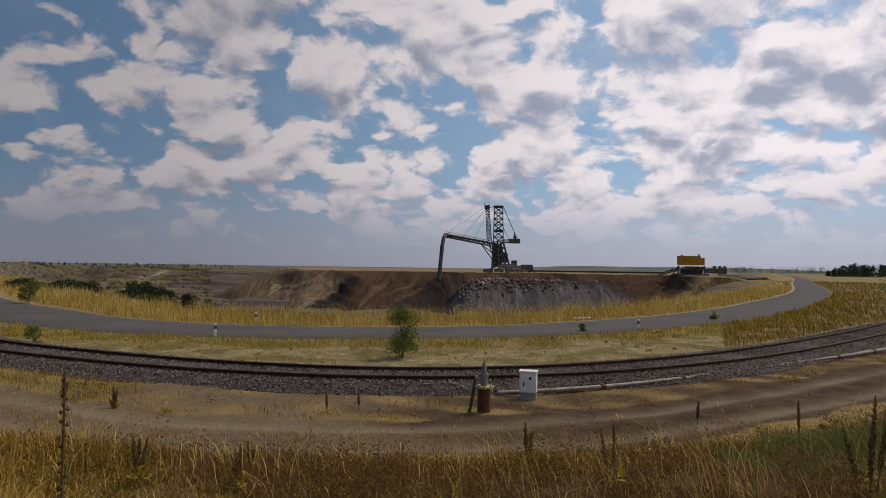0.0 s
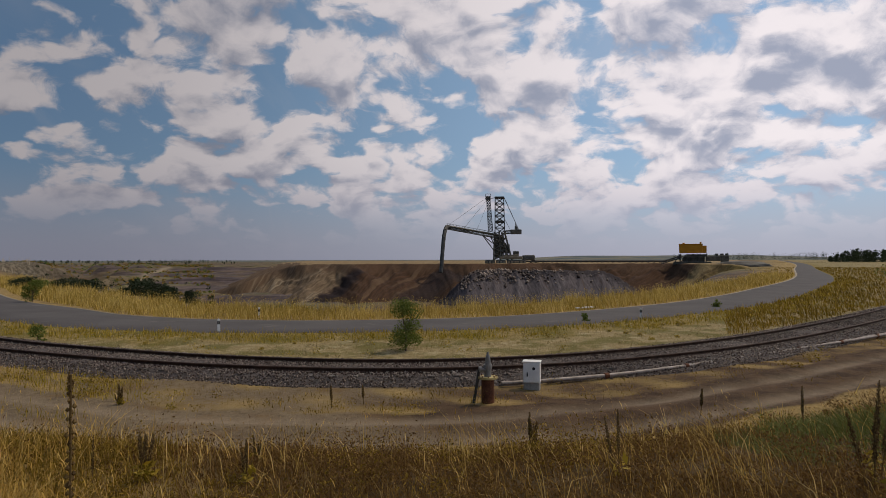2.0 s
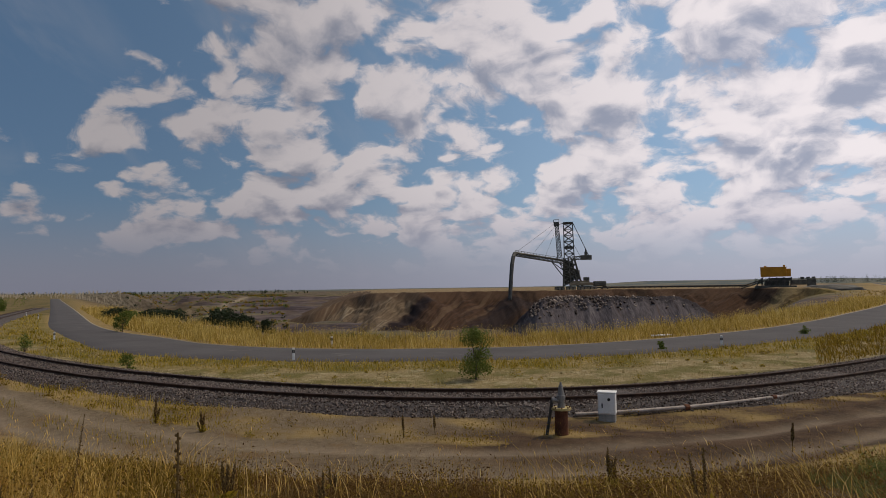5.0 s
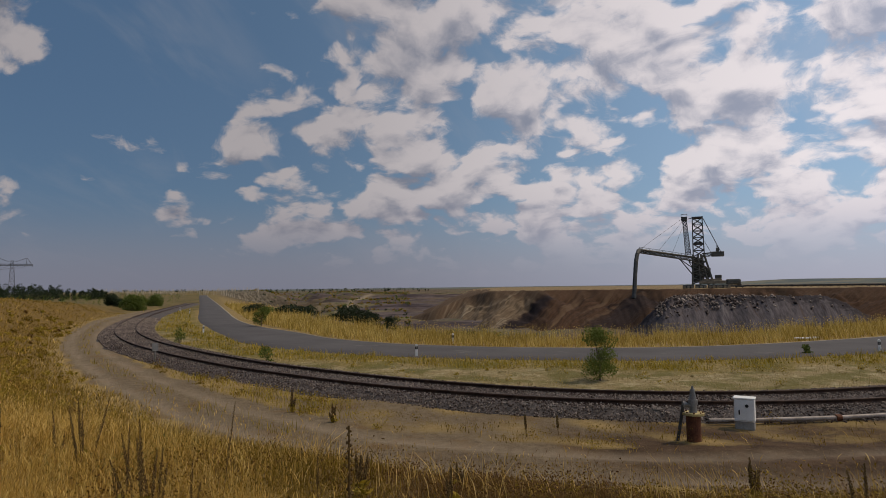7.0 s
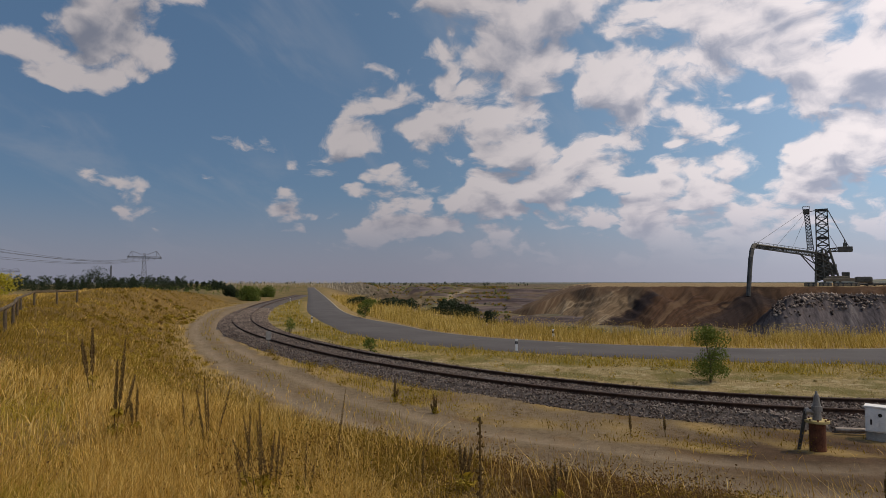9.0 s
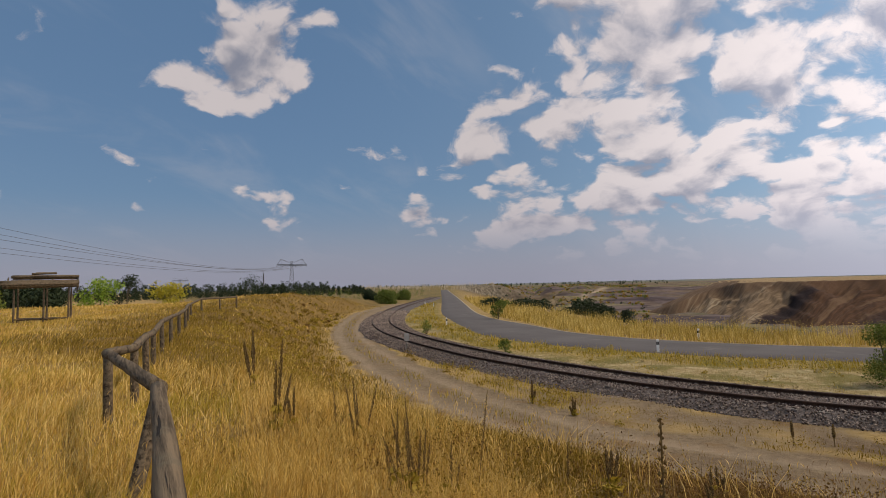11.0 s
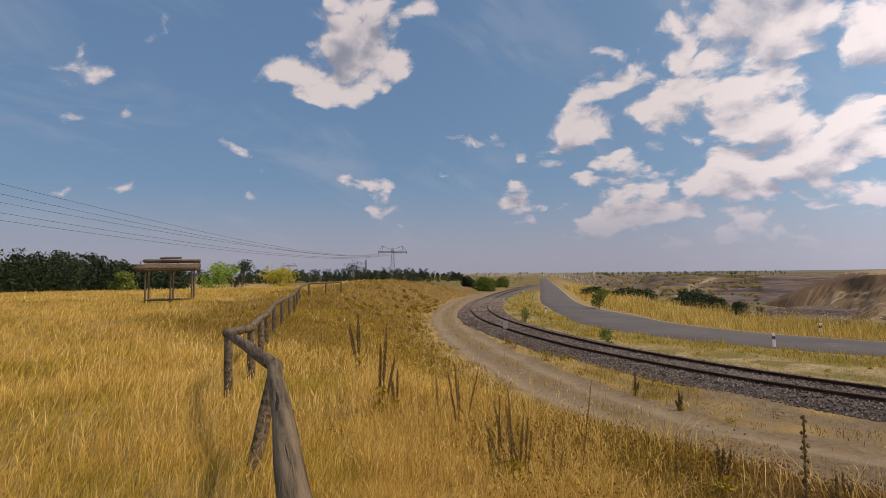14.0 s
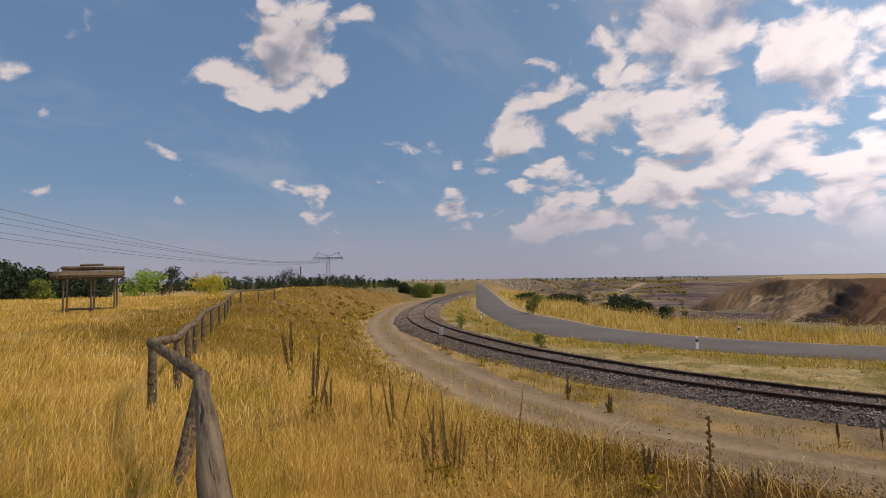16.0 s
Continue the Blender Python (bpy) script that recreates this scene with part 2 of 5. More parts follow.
def mesh_np(name, verts, faces):
    """A mesh from arrays: faces all with the same number of corners."""
    me = bpy.data.meshes.new(name)
    verts, faces = np.asarray(verts, np.float32), np.asarray(faces, np.int32)
    n, k = faces.shape
    me.vertices.add(len(verts))
    me.vertices.foreach_set("co", verts.ravel())
    me.loops.add(n * k)
    me.loops.foreach_set("vertex_index", faces.ravel())
    me.polygons.add(n)
    me.polygons.foreach_set("loop_start", np.arange(0, n * k, k, dtype=np.int32))
    me.update(calc_edges=True)
    me.validate()
    return me


def thing(name, at, label, category, group="", turn=0.0):
    ob = new(name)
    ob.empty_display_size = 0.2
    ob.matrix_basis = pose(*at, 0, 0, turn)
    return tagged(ob, label, category, group)


def box(bm, x0, x1, y0, y1, z0, z1, bevel=0.0):
    v = bmesh.ops.create_cube(bm, size=1.0, matrix=Matrix.Translation(((x0 + x1) / 2, (y0 + y1) / 2, (z0 + z1) / 2)) @ Matrix.Diagonal((x1 - x0, y1 - y0, z1 - z0, 1)))["verts"]
    if bevel:
        es = list({e for q in v for e in q.link_edges})
        bmesh.ops.bevel(bm, geom=es, offset=bevel, segments=2, affect="EDGES", profile=0.6)
    return bm


def rod(bm, a, b, r0, r1=None, sides=6):
    """A bar or tapered round pole from a to b."""
    a, b = Vector(a), Vector(b)
    d = b - a
    m = Matrix.Translation((a + b) / 2) @ d.to_track_quat("Z", "Y").to_matrix().to_4x4()
    bmesh.ops.create_cone(bm, cap_ends=True, segments=sides, radius1=r0, radius2=r0 if r1 is None else r1, depth=d.length, matrix=m)
    return bm


def tube(bm, pts, radii, sides=4):
    """One bent round bar through the points."""
    rows = []
    for i, (c, r) in enumerate(zip(pts, radii)):
        d = (pts[min(i + 1, len(pts) - 1)] - pts[max(i - 1, 0)]).normalized()
        u = d.cross(Vector((0, 0, 1)) if abs(d.z) < 0.9 else Vector((1, 0, 0))).normalized()
        w = d.cross(u)
        rows.append([bm.verts.new(c + (u * math.cos(k * 2 * math.pi / sides) + w * math.sin(k * 2 * math.pi / sides)) * r) for k in range(sides)])
    for p, q in zip(rows, rows[1:]):
        for k in range(sides):
            bm.faces.new((p[k], p[(k + 1) % sides], q[(k + 1) % sides], q[k]))
    bm.faces.new(rows[0][::-1])
    bm.faces.new(rows[-1])
    return bm


def lattice(bm, a, b, wide, bays, r, wide_b=None):
    """A four-chord lattice girder from a to b with crossed bracing."""
    a, b = Vector(a), Vector(b)
    d = (b - a).normalized()
    side = d.cross(Vector((0, 1, 0)) if abs(d.y) < 0.9 else Vector((1, 0, 0))).normalized()
    deep = d.cross(side)
    wide_b = wide if wide_b is None else wide_b

    def corner(i, f):
        w = wide + (wide_b - wide) * f
        sx, sy = ((-1, -1), (1, -1), (1, 1), (-1, 1))[i % 4]
        return a + (b - a) * f + side * (sx * w / 2) + deep * (sy * w / 2)
    for i in range(4):
        rod(bm, corner(i, 0), corner(i, 1), r * 1.5, sides=4)
        for k in range(bays):
            f0, f1 = k / bays, (k + 1) / bays
            rod(bm, corner(i, f0), corner(i + 1, f1), r, sides=3)
            rod(bm, corner(i + 1, f0), corner(i, f1), r, sides=3)
            rod(bm, corner(i, f1), corner(i + 1, f1), r, sides=3)
    return bm


def glide(points, step=40):
    """A smooth line through the given plan points."""
    p = np.array(points, float)
    p = np.vstack([2 * p[0] - p[1], p, 2 * p[-1] - p[-2]])
    t = np.linspace(0, 1, step, endpoint=False)[:, None]
    out = []
    for a, b, c, d in zip(p, p[1:], p[2:], p[3:]):
        out.append(0.5 * (2 * b + (c - a) * t + (2 * a - 5 * b + 4 * c - d) * t ** 2 + (3 * b - a - 3 * c + d) * t ** 3))
    return np.vstack(out + [p[-2:-1]])


def even(line, gap):
    """Points along a line at an even gap, with the headings there."""
    seg = np.hypot(*np.diff(line, axis=0).T)
    s = np.concatenate([[0], np.cumsum(seg)])
    q = np.arange(0, s[-1], gap)
    at = np.stack([np.interp(q, s, line[:, i]) for i in range(2)], 1)
    head = np.gradient(at, axis=0)
    return at, head / np.linalg.norm(head, axis=1)[:, None]


def aside(x, y, line):
    """Signed distance of points from a line: positive on its left."""
    x, y = np.asarray(x, float).ravel(), np.asarray(y, float).ravel()
    a, b = line[:-1], line[1:]
    ab = b - a
    l2 = (ab ** 2).sum(1)
    out = np.empty(len(x))
    for i in range(0, len(x), 20000):
        px, py = x[i:i + 20000, None], y[i:i + 20000, None]
        t = np.clip(((px - a[:, 0]) * ab[:, 0] + (py - a[:, 1]) * ab[:, 1]) / l2, 0, 1)
        dx, dy = px - a[:, 0] - t * ab[:, 0], py - a[:, 1] - t * ab[:, 1]
        d2 = dx * dx + dy * dy
        k = d2.argmin(1)
        n = np.arange(len(k))
        side = ab[k, 0] * dy[n, k] - ab[k, 1] * dx[n, k]
        out[i:i + 20000] = np.sqrt(d2[n, k]) * np.sign(side)
    return out


def soft(v, lo, hi):
    """A smooth step from 0 at lo to 1 at hi."""
    t = np.clip((np.asarray(v, float) - lo) / (hi - lo), 0, 1)
    return t * t * (3 - 2 * t)


def lumps(x, y, size, seed=0):
    """Smooth random field between -1 and 1 with features of the given size."""
    g = np.random.RandomState(seed)
    out = 0
    for k in range(7):
        a, w = g.uniform(0, 2 * np.pi), (0.6 + 1.2 * g.rand()) * 2 * np.pi / size
        out = out + np.sin(x * w * np.cos(a) + y * w * np.sin(a) + g.uniform(0, 6.28))
    return out / 4.0


# ---- plan lines, all running from right to left ----
TRACK = glide([(98, 125), (45, 56), (26.6, 37), (17.2, 28.2), (10.6, 22.9), (5.5, 19.9), (1.9, 18.6), (-1.3, 18.2), (-4.5, 18.5), (-8.6, 19.6),
               (-13.6, 21.7), (-16.5, 23.2), (-22.3, 26.8), (-30, 32.5), (-39, 41), (-50.3, 54.2), (-66, 75), (-100, 125)], 12)
ROAD = glide([(520, 980), (229, 410), (103, 180), (61.3, 105), (34, 64.5), (23.8, 51), (17.4, 43.9), (10, 37.6), (4.5, 34.1), (0, 32.4), (-3.2, 31.9), (-6.9, 31.6), (-10.5, 31.9),
              (-15.4, 33.1), (-21.4, 36.4), (-27.3, 42), (-35, 49.4), (-45.2, 61), (-63.3, 84.2), (-95, 125), (-143, 186.4), (-230, 298), (-420, 545)], 10)
LANE = glide([(60, 62), (28, 31), (14, 19.9), (7.2, 15.4), (3.9, 13.6), (1.3, 12.7), (-0.8, 12.3), (-3.8, 12.4), (-7.2, 13.1), (-10.4, 14.6), (-14.3, 17.0), (-18.9, 20.1), (-26, 25.5),
              (-35.2, 33.4), (-45.7, 44.2), (-60, 61), (-80, 90)], 10)


BENCHES = (262.0, 305.0, 345.0, 395.0, 460.0)


def benches(x, y, r, az):
    """Mined benches in the pit: how many lie below a point, and how much it is on a face."""
    count, face = 0, 0
    for i, at in enumerate(BENCHES):
        q = r + 10 * lumps(x, y, 70, 90 + i) + 4 * lumps(x, y, 22, 95 + i)
        count = count + soft(q, at, at + 9)
        face = face + soft(q, at - 2, at + 1) * (1 - soft(q, at + 9, at + 14))
    gate = soft(az, 8, 14) * (1 - soft(az + 2 * lumps(x, y, 50, 99), 27, 31))
    return count * gate, face * gate


def height(x, y):
    """The lie of the land, without the spoil heap."""
    shape = np.shape(x)
    x, y = np.ravel(x).astype(float), np.ravel(y).astype(float)
    r = np.hypot(x, y)
    az = np.degrees(np.arctan2(-x, y))
    lane, road = aside(x, y, LANE), aside(x, y, ROAD)
    near = 1 - soft(r, 85, 150)
    hill = 1.72 * soft(lane, 1.9, 7.6) * near + 0.35 * soft(lane, 4, 8) * (1 - soft(lane, 11, 20)) * soft(r, 30, 50) * near
    hill += 0.62 * np.exp(-((x + 58) ** 2 + (y - 47) ** 2) / 140.0) * soft(lane, 2, 8)
    hill += 0.10 * lumps(x, y, 6, 1) * soft(lane, 2, 5) * near
    flat = 0.05 * lumps(x, y, 5, 2) * soft(abs(road), 2.6, 5.0)
    rut = -0.05 * (np.exp(-((lane - 0.75) / 0.22) ** 2) + np.exp(-((lane + 0.75) / 0.22) ** 2))
    far_side = np.where(az > -90, -road, 0.0) * (y > 0)
    pit = soft(far_side + 1.2 * lumps(x, y, 14, 80), 8.5, 42) * soft(az, -27, -17) * (1 - soft(az, 60, 75))
    z = hill + flat + rut - 14.0 * pit
    rough_land = soft(az, 20, 27) * soft(r, 150, 230) * (1 - soft(r, 700, 1100))
    z += pit * (np.maximum(12.6 * soft(r, 250, 1000), 2.3 * benches(x, y, r, az)[0]) + 1.2 * lumps(x, y, 130, 3) * (1 - soft(r, 500, 1200)) + 0.7 * lumps(x, y, 35, 4) * (1 - soft(r, 400, 900)))
    z += pit * rough_land * (1.5 * np.abs(lumps(x, y, 60, 5)) + 1.1 * lumps(x, y, 26, 6))
    # steep far bank
    wall = soft(r + 9 * lumps(x, y, 60, 86) + 3 * lumps(x, y, 12, 87), 402, 430) * (1 - soft(r, 520, 1000)) * soft(az, 28, 33) * (1 - soft(az, 48, 55))
    z += wall * np.maximum(0, 1.7 + 0.5 * lumps(x, y, 70, 88) - z)
    z -= 0.10 * (1 - soft(abs(road), 1.2, 1.7))
    z -= 1.5 * soft(r, 1200, 4000)
    z += (23.0 + 5.0 * lumps(x, y, 1500, 9)) * soft(r, 2300, 3600) * soft(az, -38, -22) * (1 - soft(az, -13, -3))
    return z.reshape(shape)


def ground_z(x, y):
    return float(height(np.array([x]), np.array([y]))[0])


# ---- ground: one sheet out to the horizon ----
def build_ground():
    rings = np.concatenate([[0.01, 0.1, 0.2, 0.3], 0.4 * np.exp(np.arange(0, 5.0, 0.017)), 0.4 * np.exp(np.arange(5.0, 6.1, 0.03)), 0.4 * np.exp(np.arange(6.1, 7.2, 0.011)), 0.4 * np.exp(np.arange(7.2, 9.36, 0.04))])
    turn = np.concatenate([np.arange(-50, 95, 0.4), np.arange(95, 310, 5.0)])
    a = np.radians(turn)[None, :]
    x, y = -np.sin(a) * rings[:, None], np.cos(a) * rings[:, None]
    z = height(x, y)
    nr, na = x.shape
    i, j = np.meshgrid(np.arange(nr - 1), np.arange(na), indexing="ij")
    k = (j + 1) % na
    faces = np.stack([i * na + j, (i + 1) * na + j, (i + 1) * na + k, i * na + k], -1).reshape(-1, 4)
    faces = faces[:, ::-1]
    verts = np.stack([x, y, z], -1).reshape(-1, 3)
    me = mesh_np("ground", verts, faces)
    x, y = verts[:, 0], verts[:, 1]
    r = np.hypot(x, y)
    az = np.degrees(np.arctan2(-x, y))
    lane, road, track = aside(x, y, LANE), aside(x, y, ROAD), aside(x, y, TRACK)
    worn = (1 - soft(abs(lane + 0.2 * lumps(x, y, 3, 8)), 0.9, 1.7)) + 0.75 * (lane < 0) * (track > 0) * soft(x, -22, -6) * (0.75 + 0.35 * lumps(x, y, 2.5, 18))
    pale = np.exp(-((lane - 0.75) / 0.28) ** 2) + np.exp(-((lane + 0.75) / 0.28) ** 2)
    pit = soft(-road, 5, 12) * soft(az + 2 * lumps(x, y, 20, 19), -29, -24) * (y > 0) * (1 - soft(az, 45, 55))
    green = (track < -1.5) * (road > 2) * 1.0 + soft(-road, 3, 60) * (az < -24) * (y > 0)
    red = soft(x + 2 * lumps(x, y, 4, 89), -5, 5) * (lane < 3) * (track > 0) + 1.2 * np.exp(-((x - 1.4) ** 2 / 3.5 + (y - 14.3) ** 2 / 0.8))
    col = np.ones((len(x), 4), np.float32)
    col[:, 0], col[:, 1], col[:, 2], col[:, 3] = np.clip(worn, 0, 1), pit, green, np.clip(pale, 0, 1)
    # the pit floor: a dark seam, pale haul tracks
    seam = np.clip(benches(x, y, r, az)[1] * 0.9 + 0.55 * soft(lumps(x, y, 60, 81), -0.1, 0.6) * soft(r, 190, 220) * (1 - soft(r, 330, 400)) * soft(az, 14, 17) * (1 - soft(az, 25, 28)), 0, 1)
    haul = np.exp(-((az - 27.5 + 0.018 * (r - 260) + 0.5 * lumps(x, y, 90, 83)) / 0.35) ** 2) * soft(r, 200, 220) * (1 - soft(r, 480, 520))
    haul = haul + np.exp(-((r - 212 - 3 * lumps(x, y, 50, 84)) / 4.0) ** 2) * (az > 14) * (az < 30)
    two = np.ones((len(x), 4), np.float32)
    two[:, 0], two[:, 1] = seam, np.clip(haul, 0, 1)
    two[:, 2] = soft(r + 9 * lumps(x, y, 60, 86), 385, 400) * (1 - soft(r, 440, 470)) * soft(az + lumps(x, y, 40, 85), 29, 33) * (1 - soft(az, 47, 52))
    two[:, 3] = soft(lane, 1.6, 3) * (1 - soft(az + 4 * lumps(x, y, 4, 7), 8, 30)) * soft(az, -80, -55)
    three = np.ones((len(x), 4), np.float32)
    three[:, 0] = np.clip(red, 0, 1)
    three[:, 1] = (track < -1.8) * (road > 6.2 + 1.2 * lumps(x, y, 5, 43))
    three[:, 2] = soft(lane, 1.5, 3.5) * (1 - soft(lane + 2 * lumps(x, y, 5, 17), 5 + 5 * soft(r, 14, 22), 11 + 5 * soft(r, 14, 22))) * soft(az, 22, 40)
    three[:, 3] = soft(r + 10 * lumps(x, y, 30, 79), 95, 135) * soft(az, 35, 38) * (1 - soft(az, 58, 64))
    at = me.color_attributes.new("earth_zones", "FLOAT_COLOR", "POINT")
    at.data.foreach_set("color", three.ravel())
    at = me.color_attributes.new("pit_zones", "FLOAT_COLOR", "POINT")
    at.data.foreach_set("color", two.ravel())
    at = me.color_attributes.new("zones", "FLOAT_COLOR", "POINT")
    at.data.foreach_set("color", col.ravel())
    m, N, bsdf = material("earth_and_turf", 0.95, 0, 0.15)
    p = spot(N)
    zn = N.add("ShaderNodeAttribute")
    zn.attribute_name = "zones"
    s = N.add("ShaderNodeSeparateColor", {0: zn.outputs["Color"]})
    n1, n2, n3 = N.noise(p, 0.5, 6, 0.65), N.noise(p, 5.0, 6, 0.7), N.noise(p, 60.0, 3, 0.7)
    turf = N.mix(N.ramp(n2, 0.3, 0.7), (0.20, 0.135, 0.05), (0.40, 0.28, 0.11))
    turf = N.mix(N.ramp(n1, 0.5, 0.7), turf, (0.17, 0.12, 0.045))
    grn = N.mix(N.ramp(n2, 0.35, 0.65), (0.15, 0.108, 0.028), (0.36, 0.265, 0.11))
    grn = N.mix(N.ramp(n1, 0.4, 0.62), grn, (0.15, 0.12, 0.026))
    c = N.mix(s.outputs[2], turf, grn)
    ze = N.add("ShaderNodeAttribute")
    ze.attribute_name = "earth_zones"
    s3 = N.add("ShaderNodeSeparateColor", {0: ze.outputs["Color"]})
    dry = N.mix(N.ramp(n2, 0.3, 0.7), (0.19, 0.14, 0.06), (0.34, 0.265, 0.135))
    dry = N.mix(N.ramp(N.noise(p, 1.4, 5, 0.7), 0.52, 0.62, 0.0, 0.8), dry, (0.40, 0.335, 0.195))
    dry = N.mix(N.ramp(n1, 0.46, 0.58, 0.0, 0.85), dry, (0.125, 0.108, 0.026))
    c = N.mix(s3.outputs[1], c, dry)
    c = N.mix(N.math("MULTIPLY", s3.outputs[2], 0.8), c, N.mix(N.ramp(n2, 0.35, 0.65), (0.085, 0.052, 0.014), (0.20, 0.115, 0.025)))
    c = N.mix(N.math("MULTIPLY", ze.outputs["Alpha"], 0.85), c, N.mix(N.ramp(N.noise(p, 0.12, 5, 0.7), 0.4, 0.6), (0.065, 0.06, 0.022), (0.17, 0.125, 0.05)))
    sand = N.mix(N.ramp(n2, 0.3, 0.7), (0.125, 0.088, 0.050), (0.22, 0.165, 0.10))
    sand = N.mix(N.ramp(n1, 0.52, 0.66), sand, (0.17, 0.105, 0.045))
    sand = N.mix(N.ramp(N.noise(p, 22.0, 4, 0.7), 0.56, 0.68, 0.0, 0.6), sand, (0.06, 0.04, 0.022))
    gravel = N.ramp(N.noise(p, 90.0, 2, 0.6), 0.60, 0.70, 0.0, 0.5)
    sand = N.mix(gravel, sand, (0.34, 0.29, 0.23))
    clay = N.mix(N.ramp(N.noise(p, 1.3, 6, 0.7), 0.35, 0.65), (0.044, 0.025, 0.013), (0.098, 0.058, 0.031))
    clay = N.mix(N.ramp(n2, 0.55, 0.7, 0.0, 0.7), clay, (0.145, 0.10, 0.06))
    sand = N.mix(N.math("MULTIPLY", s3.outputs[0], 0.95), sand, clay)
    sand = N.mix(N.math("MULTIPLY", zn.outputs["Alpha"], N.ramp(n1, 0.35, 0.6, 0.2, 0.5)), sand, (0.34, 0.27, 0.19))
    c = N.mix(N.ramp(N.math("ADD", s.outputs[0], N.math("MULTIPLY", N.math("SUBTRACT", n2, 0.5), 0.9)), 0.3, 0.7), c, sand)
    b1, b2 = N.noise(p, 0.012, 6, 0.65, 0.5), N.noise(p, 0.05, 6, 0.7)
    soil = N.mix(N.ramp(b2, 0.35, 0.65), (0.06, 0.04, 0.027), (0.145, 0.10, 0.06))
    soil = N.mix(N.ramp(b1, 0.45, 0.56), soil, N.mix(N.ramp(N.noise(p, 0.16, 5, 0.75), 0.42, 0.6), (0.17, 0.135, 0.07), (0.075, 0.075, 0.022)))
    soil = N.mix(N.ramp(N.noise(p, 0.09, 6, 0.75), 0.57, 0.66, 0.0, 0.8), soil, (0.22, 0.17, 0.105))
    soil = N.mix(N.ramp(N.noise(p, 0.02, 5, 0.6, 1.0), 0.56, 0.62), soil, (0.085, 0.068, 0.07))
    zp = N.add("ShaderNodeAttribute")
    zp.attribute_name = "pit_zones"
    s2 = N.add("ShaderNodeSeparateColor", {0: zp.outputs["Color"]})
    soil = N.mix(N.math("MULTIPLY", s2.outputs[0], N.ramp(b2, 0.3, 0.5, 0.6, 1.0)), soil, N.mix(N.ramp(N.noise(N.vec("MULTIPLY", p, (0.05, 0.05, 1.2)), 1.0, 5, 0.7), 0.42, 0.6), (0.045, 0.033, 0.038), (0.13, 0.10, 0.095)))
    soil = N.mix(N.math("MULTIPLY", s2.outputs[1], 0.85), soil, (0.34, 0.27, 0.18))
    ribs = N.noise(N.vec("MULTIPLY", p, (0.55, 0.55, 0.03)), 1.0, 4, 0.7)
    bank = N.mix(N.ramp(ribs, 0.36, 0.64), (0.060, 0.050, 0.034), (0.20, 0.168, 0.122))
    soil = N.mix(N.math("MULTIPLY", s2.outputs[2], N.ramp(b2, 0.3, 0.6, 1.0, 0.75)), soil, bank)
    c = N.mix(zp.outputs["Alpha"], c, N.mix(N.ramp(n2, 0.3, 0.7), (0.055, 0.036, 0.018), (0.15, 0.10, 0.045)))
    c = N.mix(s.outputs[1], c, soil)
    # far country: woods and fields in flat bands, bluish distance haze put into their colours
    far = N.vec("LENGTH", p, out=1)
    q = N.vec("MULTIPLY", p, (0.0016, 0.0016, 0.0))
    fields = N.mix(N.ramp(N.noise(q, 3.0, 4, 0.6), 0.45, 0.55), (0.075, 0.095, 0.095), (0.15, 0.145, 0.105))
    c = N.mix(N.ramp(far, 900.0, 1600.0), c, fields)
    N.tree.links.new(c, bsdf.inputs["Base Color"])
    bump(N, bsdf, N.math("ADD", n2, N.math("MULTIPLY", n3, 0.6)), 0.7, 0.05)
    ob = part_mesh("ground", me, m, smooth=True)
    tagged(ob, "dry grassland with a sandy lane and a mined-out pit", "ground", kind="structure")


build_ground()


# ---- road, railway ----
def ribbon(line, gap, profile, zs=None, spread=None):
    """Sweeps a cross-section of (offset to the left, z) along a line; spread: how wide it is at each point."""
    at, head = even(line, gap)
    nrm = np.stack([-head[:, 1], head[:, 0]], 1)
    n, k = len(at), len(profile)
    v = np.empty((n, k, 3))
    for i, (o, z) in enumerate(profile):
        v[:, i, :2] = at + nrm * (o * (1 if spread is None else spread(at)[:, None]))
        v[:, i, 2] = z + (0 if zs is None else zs(at))
    i, j = np.meshgrid(np.arange(n - 1), np.arange(k - 1), indexing="ij")
    f = np.stack([i * k + j, i * k + j + 1, (i + 1) * k + j + 1, (i + 1) * k + j], -1).reshape(-1, 4)
    return v.reshape(-1, 3), f


W_ROAD = 2.8


def narrow(at):
    return 1 - 0.30 * soft(at[:, 1], 37, 52) * (at[:, 0] < 0)


v, f = ribbon(ROAD, 1.0, [(-W_ROAD - 0.2, -0.05), (-W_ROAD, 0.035), (-1.4, 0.05), (0, 0.06), (1.4, 0.05), (W_ROAD, 0.035), (W_ROAD + 0.2, -0.05)], spread=narrow)
road = part_mesh("road", mesh_np("road", v, f), M_ASPHALT, smooth=False)
tagged(road, "grey asphalt lane in a long bend", "road", kind="structure")
for o in (-1,):
    a, b = sorted((o * W_ROAD, o * (W_ROAD - (0.16 if o < 0 else 0.05))))
    v, f = ribbon(ROAD, 1.0, [(a - (0.3 if o < 0 else 0), -0.02), (a, 0.042), (b, 0.048), (b + (0.25 if o > 0 else 0), 0.02)], spread=narrow)
    edge = part_mesh("road_edge", mesh_np("road_edge", v, f), M_EDGE)
    tagged(edge, "pale sandy strip along the asphalt", "road edge", kind="structure")

v, f = ribbon(TRACK, 0.6, [(-2.3, -0.1), (-1.5, 0.21), (0, 0.23), (1.2, 0.21), (1.75, 0.0), (2.0, -0.1)])
g = np.random.RandomState(5)
v = v + g.normal(0, 0.02, v.shape)
bed = part_mesh("ballast_bed", mesh_np("ballast_bed", v, f), M_BALLAST)
tagged(bed, "dark crushed-stone bed under the rails", "ballast", kind="structure")


